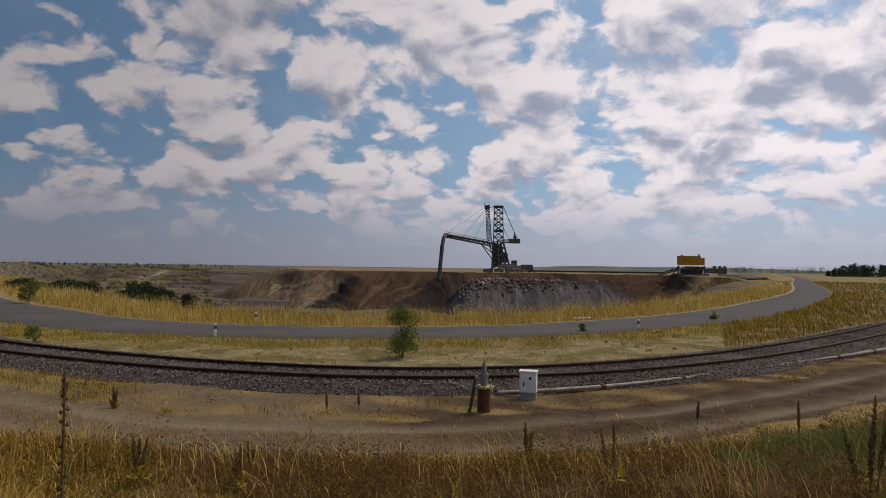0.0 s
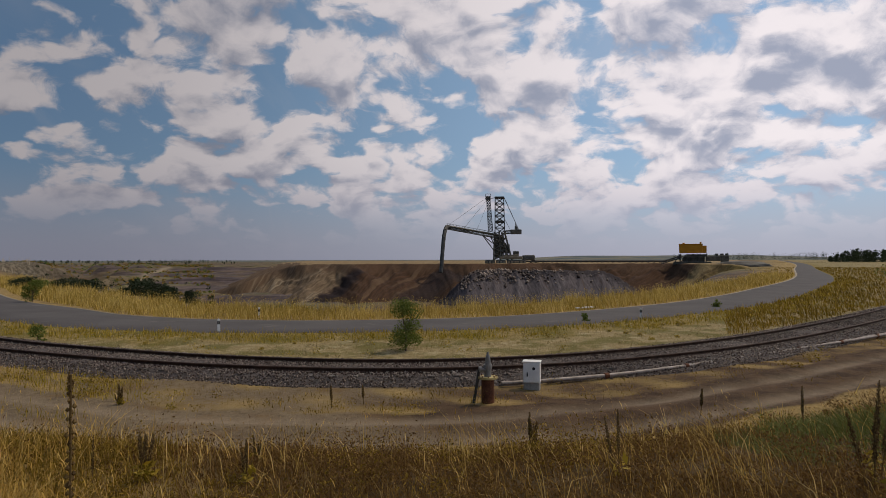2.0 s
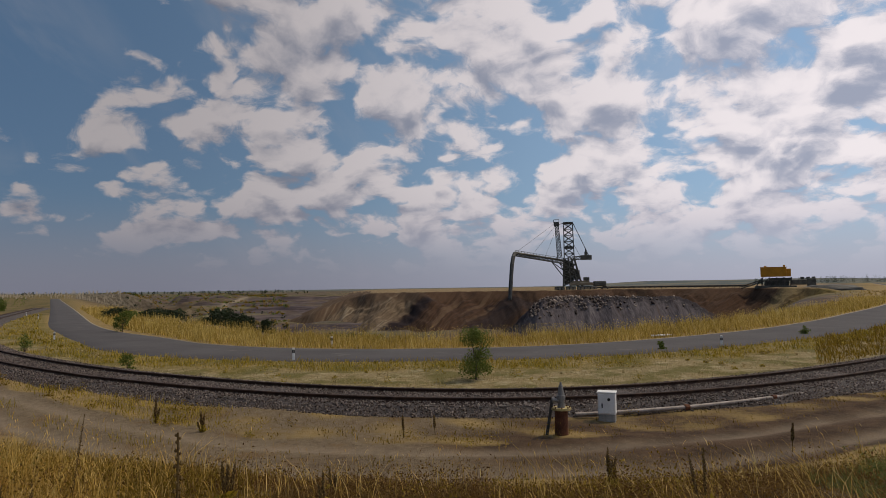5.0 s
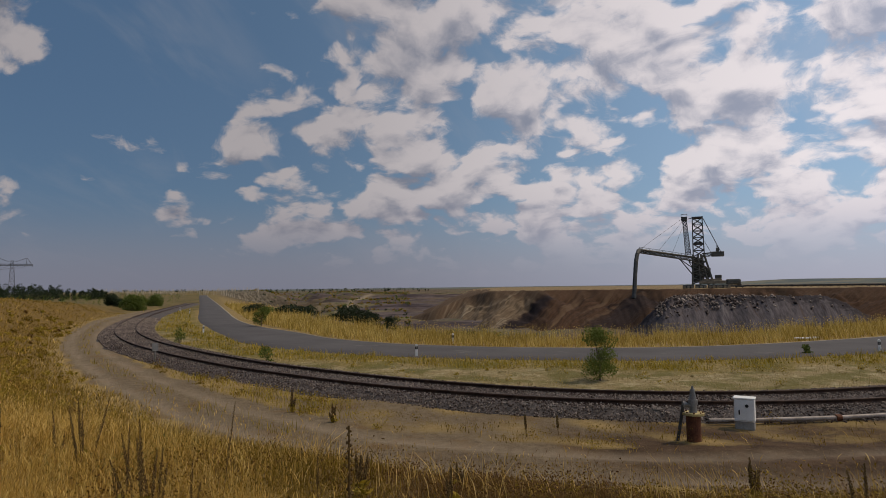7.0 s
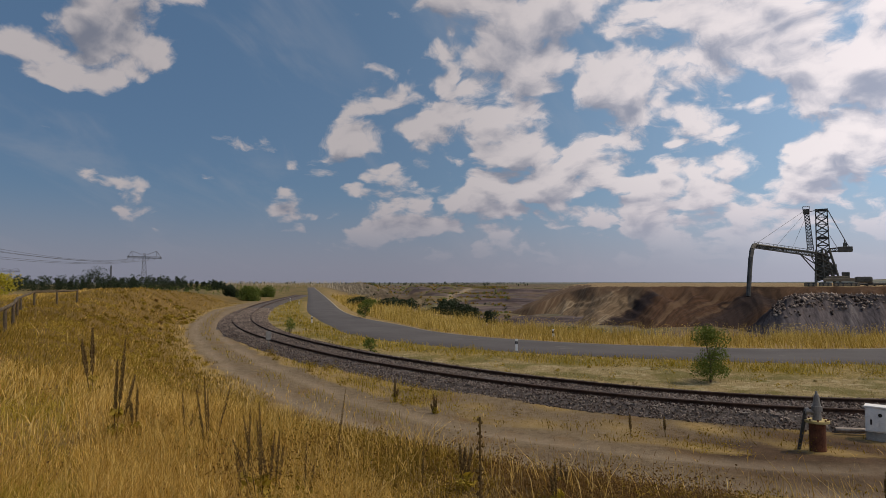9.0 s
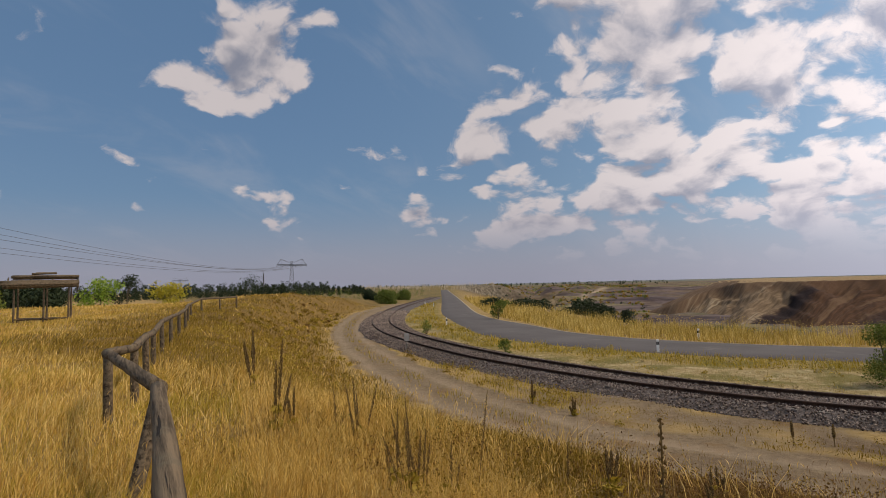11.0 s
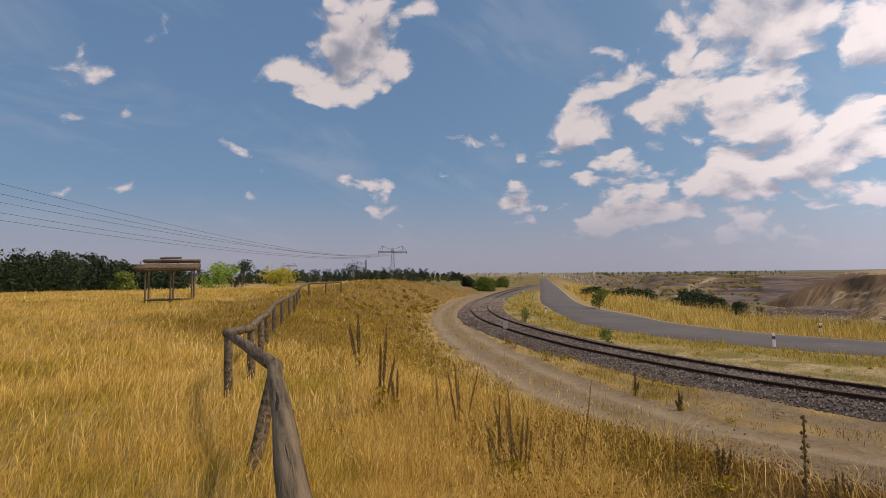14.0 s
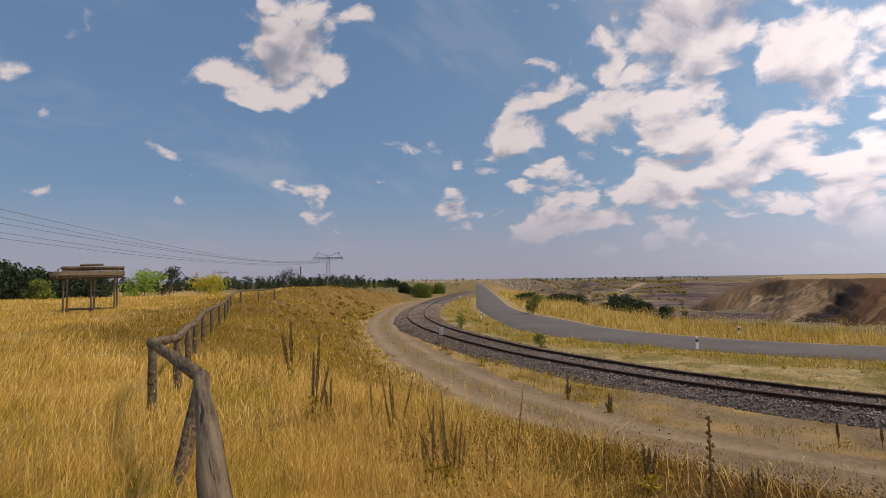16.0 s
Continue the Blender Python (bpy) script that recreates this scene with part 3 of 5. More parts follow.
def stones(line, lo, hi, count, seed):
    """Loose crushed stones heaped on the bed."""
    g = np.random.RandomState(seed)
    at, head = even(line, 0.25)
    keep = np.hypot(at[:, 0], at[:, 1]) < 80
    at, head = at[keep], head[keep]
    r = np.hypot(at[:, 0], at[:, 1])
    pick = g.choice(len(at), count, p=(1 / r) / (1 / r).sum())
    o = g.uniform(lo, hi, count)
    nrm = np.stack([-head[:, 1], head[:, 0]], 1)[pick]
    c = at[pick] + nrm * o[:, None] + head[pick] * g.uniform(-.15, .15, (count, 1))
    z = np.interp(o, [-2.3, -1.5, 0, 1.2, 1.75, 2.0], [-0.05, 0.23, 0.24, 0.23, 0.04, -0.01])
    base = np.array([[1, 0, 0], [-1, 0, 0], [0, 1, 0], [0, -1, 0], [0, 0, 1], [0, 0, -1]], float)
    tri = np.array([[0, 2, 4], [2, 1, 4], [1, 3, 4], [3, 0, 4], [2, 0, 5], [1, 2, 5], [3, 1, 5], [0, 3, 5]])
    q = base[None] + g.uniform(-0.45, 0.45, (count, 6, 3))
    q = q * (g.uniform(0.014, 0.036, count) * np.maximum(1, r[pick] / 30))[:, None, None]
    ang = g.uniform(0, 6.28, count)
    cs, sn = np.cos(ang)[:, None], np.sin(ang)[:, None]
    q = np.stack([q[..., 0] * cs - q[..., 1] * sn, q[..., 0] * sn + q[..., 1] * cs, q[..., 2]], -1)
    q[..., :2] += c[:, None]
    q[..., 2] += z[:, None] + 0.01
    return mesh_np("stones", q.reshape(-1, 3), (tri[None] + 6 * np.arange(count)[:, None, None]).reshape(-1, 3))


M_STONE = blades("crushed_stone", [(0.028, 0.019, 0.016), (0.080, 0.058, 0.048), (0.165, 0.127, 0.105), (0.33, 0.27, 0.225)], shine=0.0)
rub = part_mesh("ballast_stones", stones(TRACK, -2.2, 1.85, 62000, 3), M_STONE)
tagged(rub, "loose dark crushed stones along the rails", "stones", kind="stuff")

railway = thing("railway_track", (0, 0, 0), "single railway track with rusty rails on sleepers", "railway track")
railway["kind"] = "structure"
for o in (-0.75, 0.75):
    v, f = ribbon(TRACK, 0.8, [(o - 0.07, 0.20), (o - 0.07, 0.225), (o - 0.012, 0.24), (o - 0.012, 0.31), (o - 0.036, 0.325), (o - 0.036, 0.36),
                               (o + 0.036, 0.36), (o + 0.036, 0.325), (o + 0.012, 0.31), (o + 0.012, 0.24), (o + 0.07, 0.225), (o + 0.07, 0.20)])
    part_mesh("rail", mesh_np("rail", v, f), M_RAIL, railway, "rusty steel rail")

# ---- spoil heap, grey bench ----
PLATEAU = 1.05


def heap_edge(az):
    return 300.0 + 7.0 * np.sin(az * 0.55) + 4.0 * np.sin(az * 1.3 + 1) - 70.0 * soft(-az, 18, 28)


def sheet(name, A, Q, x, y, z):
    """A sheet of land from a grid, which keeps its run along and down the slope for the material."""
    n, k = A.shape
    i, j = np.meshgrid(np.arange(n - 1), np.arange(k - 1), indexing="ij")
    f = np.stack([i * k + j, (i + 1) * k + j, (i + 1) * k + j + 1, i * k + j + 1], -1).reshape(-1, 4)
    me = mesh_np(name, np.stack([x, y, z], -1).reshape(-1, 3), f)
    at = me.attributes.new("run", "FLOAT_VECTOR", "POINT")
    at.data.foreach_set("vector", np.stack([A * 5.2, Q, 0 * Q], -1).astype(np.float32).ravel())
    return me


def run_of(N):
    n = N.add("ShaderNodeAttribute")
    n.attribute_name = "run"
    return n.outputs["Vector"]


def cones(A, Q, wide, seed):
    """Side-by-side dumped cones: ridges that fan out down the slope, each with a slant of its own."""
    g = np.random.RandomState(seed)
    at = np.cumsum(g.uniform(0.55, 1.45, 60)) * wide - 140
    best = np.full(A.shape, -9.0)
    s = A * 5.2
    for c, tilt, top in zip(at, g.normal(0, 0.32, 60), g.uniform(0.3, 1.0, 60)):
        best = np.maximum(best, top - np.abs(s - c - tilt * Q) / (0.42 * wide * (0.35 + np.clip(-Q, 0, 60) / 42.0)))
    return np.clip(best, -1.2, 1)


def build_heap():
    az = np.arange(25.0, -32.0, -0.09)
    q = np.concatenate([np.linspace(-66, 0, 60), np.linspace(1.2, 40, 22), np.geomspace(48, 900, 26)])
    A, Q = np.meshgrid(az, q, indexing="ij")
    R = heap_edge(A) + Q
    x, y = -np.sin(np.radians(A)) * R, np.cos(np.radians(A)) * R
    fall = np.clip(-Q / 55.0, 0, 1.5)
    face = np.clip(-Q / 10, 0, 1)
    z = PLATEAU - 14.0 * fall - 0.8 * soft(Q, 60, 700)
    z += (1.5 * cones(A, Q, 17.0, 11) + 0.45 * cones(A, Q, 6.0, 12) + 0.2 * lumps(A * 5.2, Q * 0.3, 4, 12)) * face - 1.0 * face
    z += 0.16 * lumps(x, y, 14, 13) + 0.10 * lumps(x, y, 4, 14)
    # step half-way down the left part
    z -= soft(A, 6, 11) * 1.6 * (soft(-Q, 14, 18) - soft(-Q, 30, 40))
    left = np.clip((A - 12.5 - 0.4 * np.sin(Q * 0.2)) / 9.0, 0, 1) ** 1.25
    z = z - left * 17 - soft(-A, 24.0, 29.5) * 4.5 * (1 - 0.8 * fall)
    me = sheet("spoil_heap", A, Q, x, y, z)
    m, N, bsdf = material("dumped_overburden", 0.95, 0, 0.1)
    p, run = spot(N), run_of(N)
    rs = N.add("ShaderNodeSeparateXYZ", {0: run})
    along, down = rs.outputs[0], rs.outputs[1]
    slant = N.math("ADD", along, N.math("MULTIPLY", down, 0.45))
    flow = N.add("ShaderNodeCombineXYZ", {0: slant, 1: N.math("MULTIPLY", down, 0.10), 2: 0.0}).outputs[0]
    n1, n2 = N.noise(flow, 0.16, 6, 0.65, 0.3), N.noise(p, 0.35, 6, 0.7)
    n4 = N.noise(flow, 0.7, 4, 0.65)
    c = N.mix(N.ramp(n4, 0.3, 0.7), (0.036, 0.019, 0.011), (0.078, 0.041, 0.022))
    c = N.mix(N.ramp(n1, 0.53, 0.66, 0.0, 0.8), c, (0.115, 0.072, 0.042))
    # tan slope on the left, with a dark tip beside it
    tan = N.mix(N.ramp(n4, 0.32, 0.68), (0.085, 0.057, 0.034), (0.19, 0.138, 0.088))
    tan = N.mix(N.ramp(n1, 0.56, 0.62, 0.0, 0.9), tan, (0.27, 0.215, 0.145))
    edge_a = N.math("ADD", slant, N.math("MULTIPLY", N.math("SUBTRACT", n2, 0.5), 9.0))
    c = N.mix(N.ramp(edge_a, 38.0, 43.0), c, tan)
    dark = N.math("MULTIPLY", N.ramp(edge_a, 30.0, 34.0), N.ramp(edge_a, 42.0, 38.0))
    c = N.mix(N.math("MULTIPLY", dark, N.ramp(down, -3.0, -9.0)), c, (0.022, 0.015, 0.015))
    dark = N.math("MULTIPLY", N.ramp(edge_a, -22.0, -14.0), N.ramp(edge_a, 3.0, -4.0))
    c = N.mix(N.math("MULTIPLY", dark, N.ramp(down, -3.0, -12.0, 0.0, 0.8)), c, (0.024, 0.017, 0.017))
    # upper band of fresh brown earth under the rim
    c = N.mix(N.math("MULTIPLY", N.ramp(N.math("ADD", down, N.math("MULTIPLY", n2, 6.0)), -8.0, -2.0), 0.6), c, (0.085, 0.050, 0.030))
    # grassed right end with a pale washed gully
    turf = N.mix(N.ramp(n2, 0.35, 0.65), (0.10, 0.072, 0.022), (0.26, 0.19, 0.06))
    c = N.mix(N.ramp(edge_a, -116.0, -132.0), c, turf)
    c = N.mix(N.math("MULTIPLY", N.math("MULTIPLY", N.ramp(edge_a, -124.0, -119.0), N.ramp(edge_a, -112.0, -116.0)), 0.75), c, (0.30, 0.22, 0.10))
    up = N.add("ShaderNodeSeparateXYZ", {0: N.add("ShaderNodeNewGeometry").outputs["Normal"]}).outputs[2]
    top = N.mix(N.ramp(n2, 0.3, 0.7), (0.19, 0.13, 0.065), (0.30, 0.22, 0.12))
    c = N.mix(N.math("MULTIPLY", N.ramp(up, 0.988, 0.9975), N.ramp(down, -1.5, 2.0)), c, top)
    N.tree.links.new(c, bsdf.inputs["Base Color"])
    bump(N, bsdf, N.math("ADD", n2, n4), 0.8, 0.6)
    tagged(part_mesh("spoil_heap", me, m, smooth=True), "brown overburden heap with a flat top", "spoil heap", kind="structure")
    # the grey bench in front of it
    az = np.arange(3.0, -22.0, -0.07)
    q = np.linspace(-40, 22, 90)
    A, Q = np.meshgrid(az, q, indexing="ij")
    R = 243 + 3 * np.sin(A * 0.8) + Q
    x, y = -np.sin(np.radians(A)) * R, np.cos(np.radians(A)) * R
    z = bench_z(A, Q)
    clods = np.exp(-((Q + 3) / 8.0) ** 2) * (0.35 + 0.65 * (1 - soft(-A, 5, 9)))
    z += (0.6 * lumps(x, y, 5, 21) + 0.4 * lumps(x, y, 2.4, 22)) * clods + 0.22 * lumps(A * 4.6, Q * 0.16, 5.0, 23) + 0.5 * cones(A, Q, 7.0, 24) * np.clip(-Q / 8, 0, 1)
    me = sheet("clay_bench", A, Q, x, y, z)
    m, N, bsdf = material("grey_clay", 0.95, 0, 0.1)
    p, run = spot(N), run_of(N)
    rs = N.add("ShaderNodeSeparateXYZ", {0: run})
    flow = N.add("ShaderNodeCombineXYZ", {0: N.math("ADD", rs.outputs[0], N.math("MULTIPLY", rs.outputs[1], -0.25)), 1: N.math("MULTIPLY", rs.outputs[1], 0.14), 2: 0.0}).outputs[0]
    n1, n2, n3 = N.noise(flow, 0.35, 6, 0.65, 0.3), N.noise(p, 0.5, 6, 0.7), N.noise(flow, 1.2, 4, 0.65)
    c = N.mix(N.ramp(n3, 0.3, 0.7), (0.062, 0.052, 0.054), (0.125, 0.108, 0.110))
    c = N.mix(N.ramp(n1, 0.55, 0.68, 0.0, 0.75), c, (0.17, 0.148, 0.145))
    c = N.mix(N.ramp(n1, 0.42, 0.34, 0.0, 0.7), c, (0.075, 0.052, 0.044))
    lip = N.math("ADD", rs.outputs[1], N.math("MULTIPLY", N.math("SUBTRACT", n2, 0.5), 22.0))
    c = N.mix(N.ramp(lip, -7.0, -1.0, 0.0, 0.85), c, (0.035, 0.029, 0.031))
    brown = N.math("ADD", rs.outputs[0], N.math("MULTIPLY", rs.outputs[1], 0.4))
    c = N.mix(N.ramp(brown, -84.0, -92.0, 0.0, 0.85), c, (0.085, 0.05, 0.03))
    N.tree.links.new(c, bsdf.inputs["Base Color"])
    bump(N, bsdf, N.math("ADD", n2, n3), 0.7, 0.4)
    tagged(part_mesh("clay_bench", me, m), "dark grey cloddy clay ridge below the heap", "clay ridge", kind="structure")


def bench_z(a, q):
    return -1.1 - 0.40 * np.clip(-q, 0, 50) - 0.15 * np.clip(q, 0, 50) - 13 * soft(a, -3.4, 1.4) - 9.5 * soft(-a, 13.5, 19.0)


build_heap()


# ---- grass and weeds ----
def leaf_cloud(centres, radii, count, size, seed, flat=0.75):
    """Many small leaf cards of two triangles round some centres, as one mesh."""
    g = np.random.RandomState(seed)
    k = g.randint(0, len(centres), count)
    d = g.normal(0, 1, (count, 3))
    d /= np.linalg.norm(d, axis=1)[:, None]
    d *= (g.rand(count, 1) ** 0.45) * np.asarray(radii)[k][:, None]
    d[:, 2] *= flat
    c = np.asarray(centres)[k] + d
    u = g.normal(0, 1, (count, 3))
    u /= np.linalg.norm(u, axis=1)[:, None]
    t = np.cross(u, g.normal(0, 1, (count, 3)))
    t /= np.linalg.norm(t, axis=1)[:, None]
    s = (np.asarray(size)[k][:, None] if np.ndim(size) else size) * g.uniform(0.6, 1.4, (count, 1))
    v = np.stack([c - u * s, c + t * s * 0.45, c + u * s, c - t * s * 0.45], 1)
    return mesh_np("leaves", v.reshape(-1, 3), np.arange(count * 4).reshape(-1, 4))


def blade_mesh(name, x, y, h, w, bend, seed):
    """Thin bent blades, each standing on the ground at (x, y); those far off have fewer faces."""
    g = np.random.RandomState(seed)
    n = len(x)
    z = height(x, y) - 0.02
    a, b = g.uniform(0, 2 * np.pi, n), g.normal(2.2, 0.9, n)
    sx, sy = np.cos(a) * w / 2, np.sin(a) * w / 2
    lx, ly = np.cos(b) * bend * h, np.sin(b) * bend * h
    v = np.empty((n, 5, 3))
    for k, (s, f, wd) in enumerate(((-1, 0, 1), (1, 0, 1), (-1, 0.55, 0.8), (1, 0.55, 0.8), (0, 1, 0))):
        v[:, k, 0], v[:, k, 1] = x + s * sx * wd + lx * f * f, y + s * sy * wd + ly * f * f
        v[:, k, 2] = z + h * f * (1 - 0.25 * bend * f)
    near = np.hypot(x, y) < 16
    v, u = v[near], v[~near][:, [0, 1, 4]]
    tri = (np.array([[0, 1, 2], [1, 3, 2], [2, 3, 4]])[None] + 5 * np.arange(len(v))[:, None, None]).reshape(-1, 3)
    one = np.arange(3 * len(u)).reshape(-1, 3) + 5 * len(v)
    return mesh_np(name, np.vstack([v.reshape(-1, 3), u.reshape(-1, 3)]), np.vstack([tri, one]))


def plumes(name, label, mat, x, y, low, high, seed):
    """Slender drooping seed heads on hair-thin stalks."""
    g = np.random.RandomState(seed)
    n = len(x)
    z = height(x, y)
    h, r = g.uniform(low, high, n), np.hypot(x, y)
    a = g.normal(2.2, 1.0, n)
    dx, dy = np.cos(a), np.sin(a)
    lean, w = h * g.uniform(0.08, 0.4, n), np.maximum(0.0014, r * 0.00035)
    head, hw = g.uniform(0.03, 0.075, n), np.maximum(0.0028, r * 0.0005)
    v = np.empty((n, 7, 3))
    for k, (along, side, up) in enumerate(((0, -w, 0), (0, w, 0), (lean, 0 * w, h), (lean, 0 * w, h - 0.01), (lean + head * 0.35, -hw, h + head * 0.4), (lean + head * 0.35, hw, h + head * 0.4), (lean + head * 0.9, 0 * w, h + head * 0.7))):
        v[:, k, 0], v[:, k, 1], v[:, k, 2] = x + dx * along - dy * side, y + dy * along + dx * side, z + up
    tri = np.array([[0, 1, 2], [3, 5, 4], [4, 5, 6]])
    me = mesh_np(name, v.reshape(-1, 3), (tri[None] + 7 * np.arange(n)[:, None, None]).reshape(-1, 3))
    return tagged(part_mesh(name, me, mat), label, "grass", kind="stuff")


def sown(count, az0, az1, r0, r1, seed, power=1.0):
    """Random plan points, denser towards the eye."""
    g = np.random.RandomState(seed)
    a, r = np.radians(g.uniform(az0, az1, count)), r0 * (r1 / r0) ** (g.rand(count) ** power)
    return -np.sin(a) * r, np.cos(a) * r


def meadow(name, label, mat, x, y, low, high, thick, seed, bend=(0.1, 0.6)):
    g = np.random.RandomState(seed)
    r = np.hypot(x, y)
    h = g.uniform(low, high, len(x)) * np.clip(0.8 + 0.35 * lumps(x, y, 3.0, seed) + 0.3 * lumps(x, y, 0.9, seed + 1), 0.25, 1.6)
    w = np.maximum(thick, r * 0.0010) * g.uniform(0.7, 1.4, len(x))
    ob = part_mesh(name, blade_mesh(name, x, y, h, w, g.uniform(*bend, len(x)), seed), mat)
    return tagged(ob, label, name.replace("_", " "), kind="stuff")


x, y = sown(760000, -48, 92, 1.6, 105, 31, 0.72)
lane = aside(x, y, LANE)
az = np.degrees(np.arctan2(-x, y))
r = np.hypot(x, y)
g = np.random.RandomState(32)
on = lane > 1.25 + 0.9 * g.rand(len(x)) + 0.5 * lumps(x, y, 4, 6)
brown = 0.97 * (1 - soft(az + 5 * lumps(x, y, 4, 7), 22, 40)) + 0.2 * (1 - soft(lane + 1.5 * lumps(x, y, 5, 17), 4, 9)) * soft(az, 20, 40)
is_brown = g.rand(len(x)) < brown
patch = (np.hypot(x - 4.9, y - 5.6) < 1.7 + lumps(x, y, 2, 9)) & (g.rand(len(x)) < 0.8)
rust = (g.rand(len(x)) < np.maximum(0.92 * soft(r, 9, 16), 0.10 + 0.80 * (1 - soft(az + 4 * lumps(x, y, 3, 20), 36, 46))) * (1 - soft(lane + 1.6 * lumps(x, y, 6, 15), 5.5 + 5 * soft(r, 14, 22), 9.5 + 6 * soft(r, 14, 22))) * soft(az + 6 * lumps(x, y, 5, 18), 20, 34)) & ~patch
olive = (az > 56) & (g.rand(len(x)) < 0.58 + 0.35 * lumps(x, y, 5, 14)) & ~patch & ~rust
trodden = 1 - 0.62 * soft(az, 60, 66) * (1 - soft(r + 1.5 * lumps(x, y, 3, 19), 5, 11)) * (g.rand(len(x)) < 0.8)
sel = on & rust
meadow("rusty_grass", "rust-brown and olive grass on the bank", M_BANK, x[sel], y[sel], 0.10, 0.34, 0.003, 27, (0.2, 1.0))
sel = on & olive & (g.rand(len(x)) < trodden)
meadow("olive_grass", "olive and yellow grass on the hill", M_VERGE, x[sel], y[sel], 0.08, 0.28, 0.003, 28, (0.2, 1.2))
rest = on & ~is_brown & ~olive & ~rust & ~patch
sel = rest & (g.rand(len(x)) < trodden)
meadow("dry_grass", "pale golden dry grass on the hill", M_STRAW, x[sel], y[sel], 0.12, 0.46, 0.0028, 33, (0.2, 1.1))
sel = rest & (r < 26) & (g.rand(len(x)) < 0.06)
plumes("grass_plumes", "pale seed heads over the dry grass", M_STRAW, x[sel], y[sel], 0.28, 0.56, 26)
sel = on & is_brown & ~rust & ~patch
meadow("brown_weeds", "withered brown weeds on the bank", M_WEED, x[sel], y[sel], 0.04, 0.18, 0.003, 34, (0.3, 1.6))
sel = on & is_brown & (r < 14) & (g.rand(len(x)) < 0.008)
plumes("weed_plumes", "thin brown seed heads over the weeds", M_WEED, x[sel], y[sel], 0.18, 0.36, 25)
sel = on & patch
meadow("green_weeds", "fresh green low weeds on the bank", M_GREEN, x[sel], y[sel], 0.06, 0.26, 0.007, 35, (0.3, 1.3))


x, y = sown(70000, 92, 312, 0.5, 45, 29, 0.8)
sel = aside(x, y, LANE) > 2
meadow("dry_grass", "pale golden dry grass on the hill", M_STRAW, x[sel], y[sel], 0.12, 0.40, 0.008, 30, (0.2, 1.1))
x, y = sown(16000, -48, 92, 0.4, 2.0, 24, 1.0)
meadow("dry_grass", "pale golden dry grass on the hill", M_STRAW, x, y, 0.08, 0.26, 0.004, 23, (0.2, 1.1))


def bushy(name, label, mat, spots, per, size, seed):
    """Low tangled weed clumps: many small leaf cards round each spot, as one mesh."""
    g = np.random.RandomState(seed)
    x, y, rad = spots
    z = height(x, y)
    cen = np.stack([x, y, z + rad * 0.35], 1)
    me = leaf_cloud(cen, rad, len(x) * per, np.maximum(size * 0.35, size * np.hypot(x, y) / 26.0) if size < 0.1 else size, seed + 1, 0.75)
    return tagged(part_mesh(name, me, mat), label, "weeds", kind="stuff")


x, y = sown(7500, -47, 62, 4.0, 75, 36, 0.8)
g = np.random.RandomState(37)
lane = aside(x, y, LANE)
az = np.degrees(np.arctan2(-x, y))
rad = g.uniform(0.10, 0.30, len(x)) * (0.8 + 0.4 * lumps(x, y, 3, 38))
keep = (lane > 1.9 + 0.6 * lumps(x, y, 3, 39)) & (g.rand(len(x)) < 1 - 0.92 * soft(az + 3 * lumps(x, y, 5, 16), 44, 52) * soft(lane, 4, 8))
hue = 0.9 * lumps(x, y, 4, 40) + g.normal(0, 0.35, len(x)) + 0.9 * soft(az, 8, 34) + 0.5 * soft(np.hypot(x, y), 12, 20) * soft(az, 30, 40)
r = np.hypot(x, y)
green = (np.hypot(x - 4.9, y - 5.6) < 1.9) | (np.hypot(x + 5.2, y - 5.0) < 0.9)
for mat, sel, lb in ((M_WEED, keep & (hue < 0.45) & ~green, "tangled rusty brown weeds on the bank"), (M_BANK, keep & (hue >= 0.45) & ((hue < 1.15) | (r < 9)) & ~green, "yellow-brown weeds on the bank"), (M_VERGE, keep & (hue >= 1.15) & (r >= 9) & ~green, "olive-yellow weed clumps on the bank"),
                     (M_GREEN, keep & green, "low grey-green weeds on the bank")):
    bushy("weed_clumps", lb, mat, (x[sel], y[sel], rad[sel] * 1.15), 60, 0.036, 57)

x, y = sown(210000, -46, 62, 11, 120, 41)
lane, track, road_d = aside(x, y, LANE), aside(x, y, TRACK), aside(x, y, ROAD)
g = np.random.RandomState(42)
mid = (track < -2.2) & (road_d > W_ROAD + 0.1)
band = mid & (road_d < 5.6 + 1.2 * lumps(x, y, 5, 43))
low = mid & ~band & (g.rand(len(x)) < 0.75 + 0.5 * lumps(x, y, 3, 44))
meadow("verge_grass", "yellow-green grass along the road's near edge", M_VERGE, x[band], y[band], 0.14, 0.40, 0.006, 45)
meadow("short_grass", "short dry grass between rails and road", M_PALE, x[low], y[low], 0.04, 0.13, 0.006, 46)
strip = (track > 1.9) & ((lane < -1.2 - 0.5 * g.rand(len(x))) | (abs(lane) < 0.4) & (g.rand(len(x)) < 0.25 + 0.4 * lumps(x, y, 3, 87)))
lush = strip & (x < -9 + 2 * g.rand(len(x))) & (g.rand(len(x)) < 0.75 + 0.5 * lumps(x, y, 3, 47))
bare = strip & ~lush & (g.rand(len(x)) < 0.40 + 0.55 * lumps(x, y, 2.2, 48))
meadow("trackside_grass", "tufty yellow grass between lane and ballast", M_VERGE, x[lush], y[lush], 0.10, 0.40, 0.008, 49)
meadow("sparse_grass", "sparse dry stubble on bare sand", M_BANK, x[bare], y[bare], 0.04, 0.14, 0.006, 50, (0.2, 0.9))

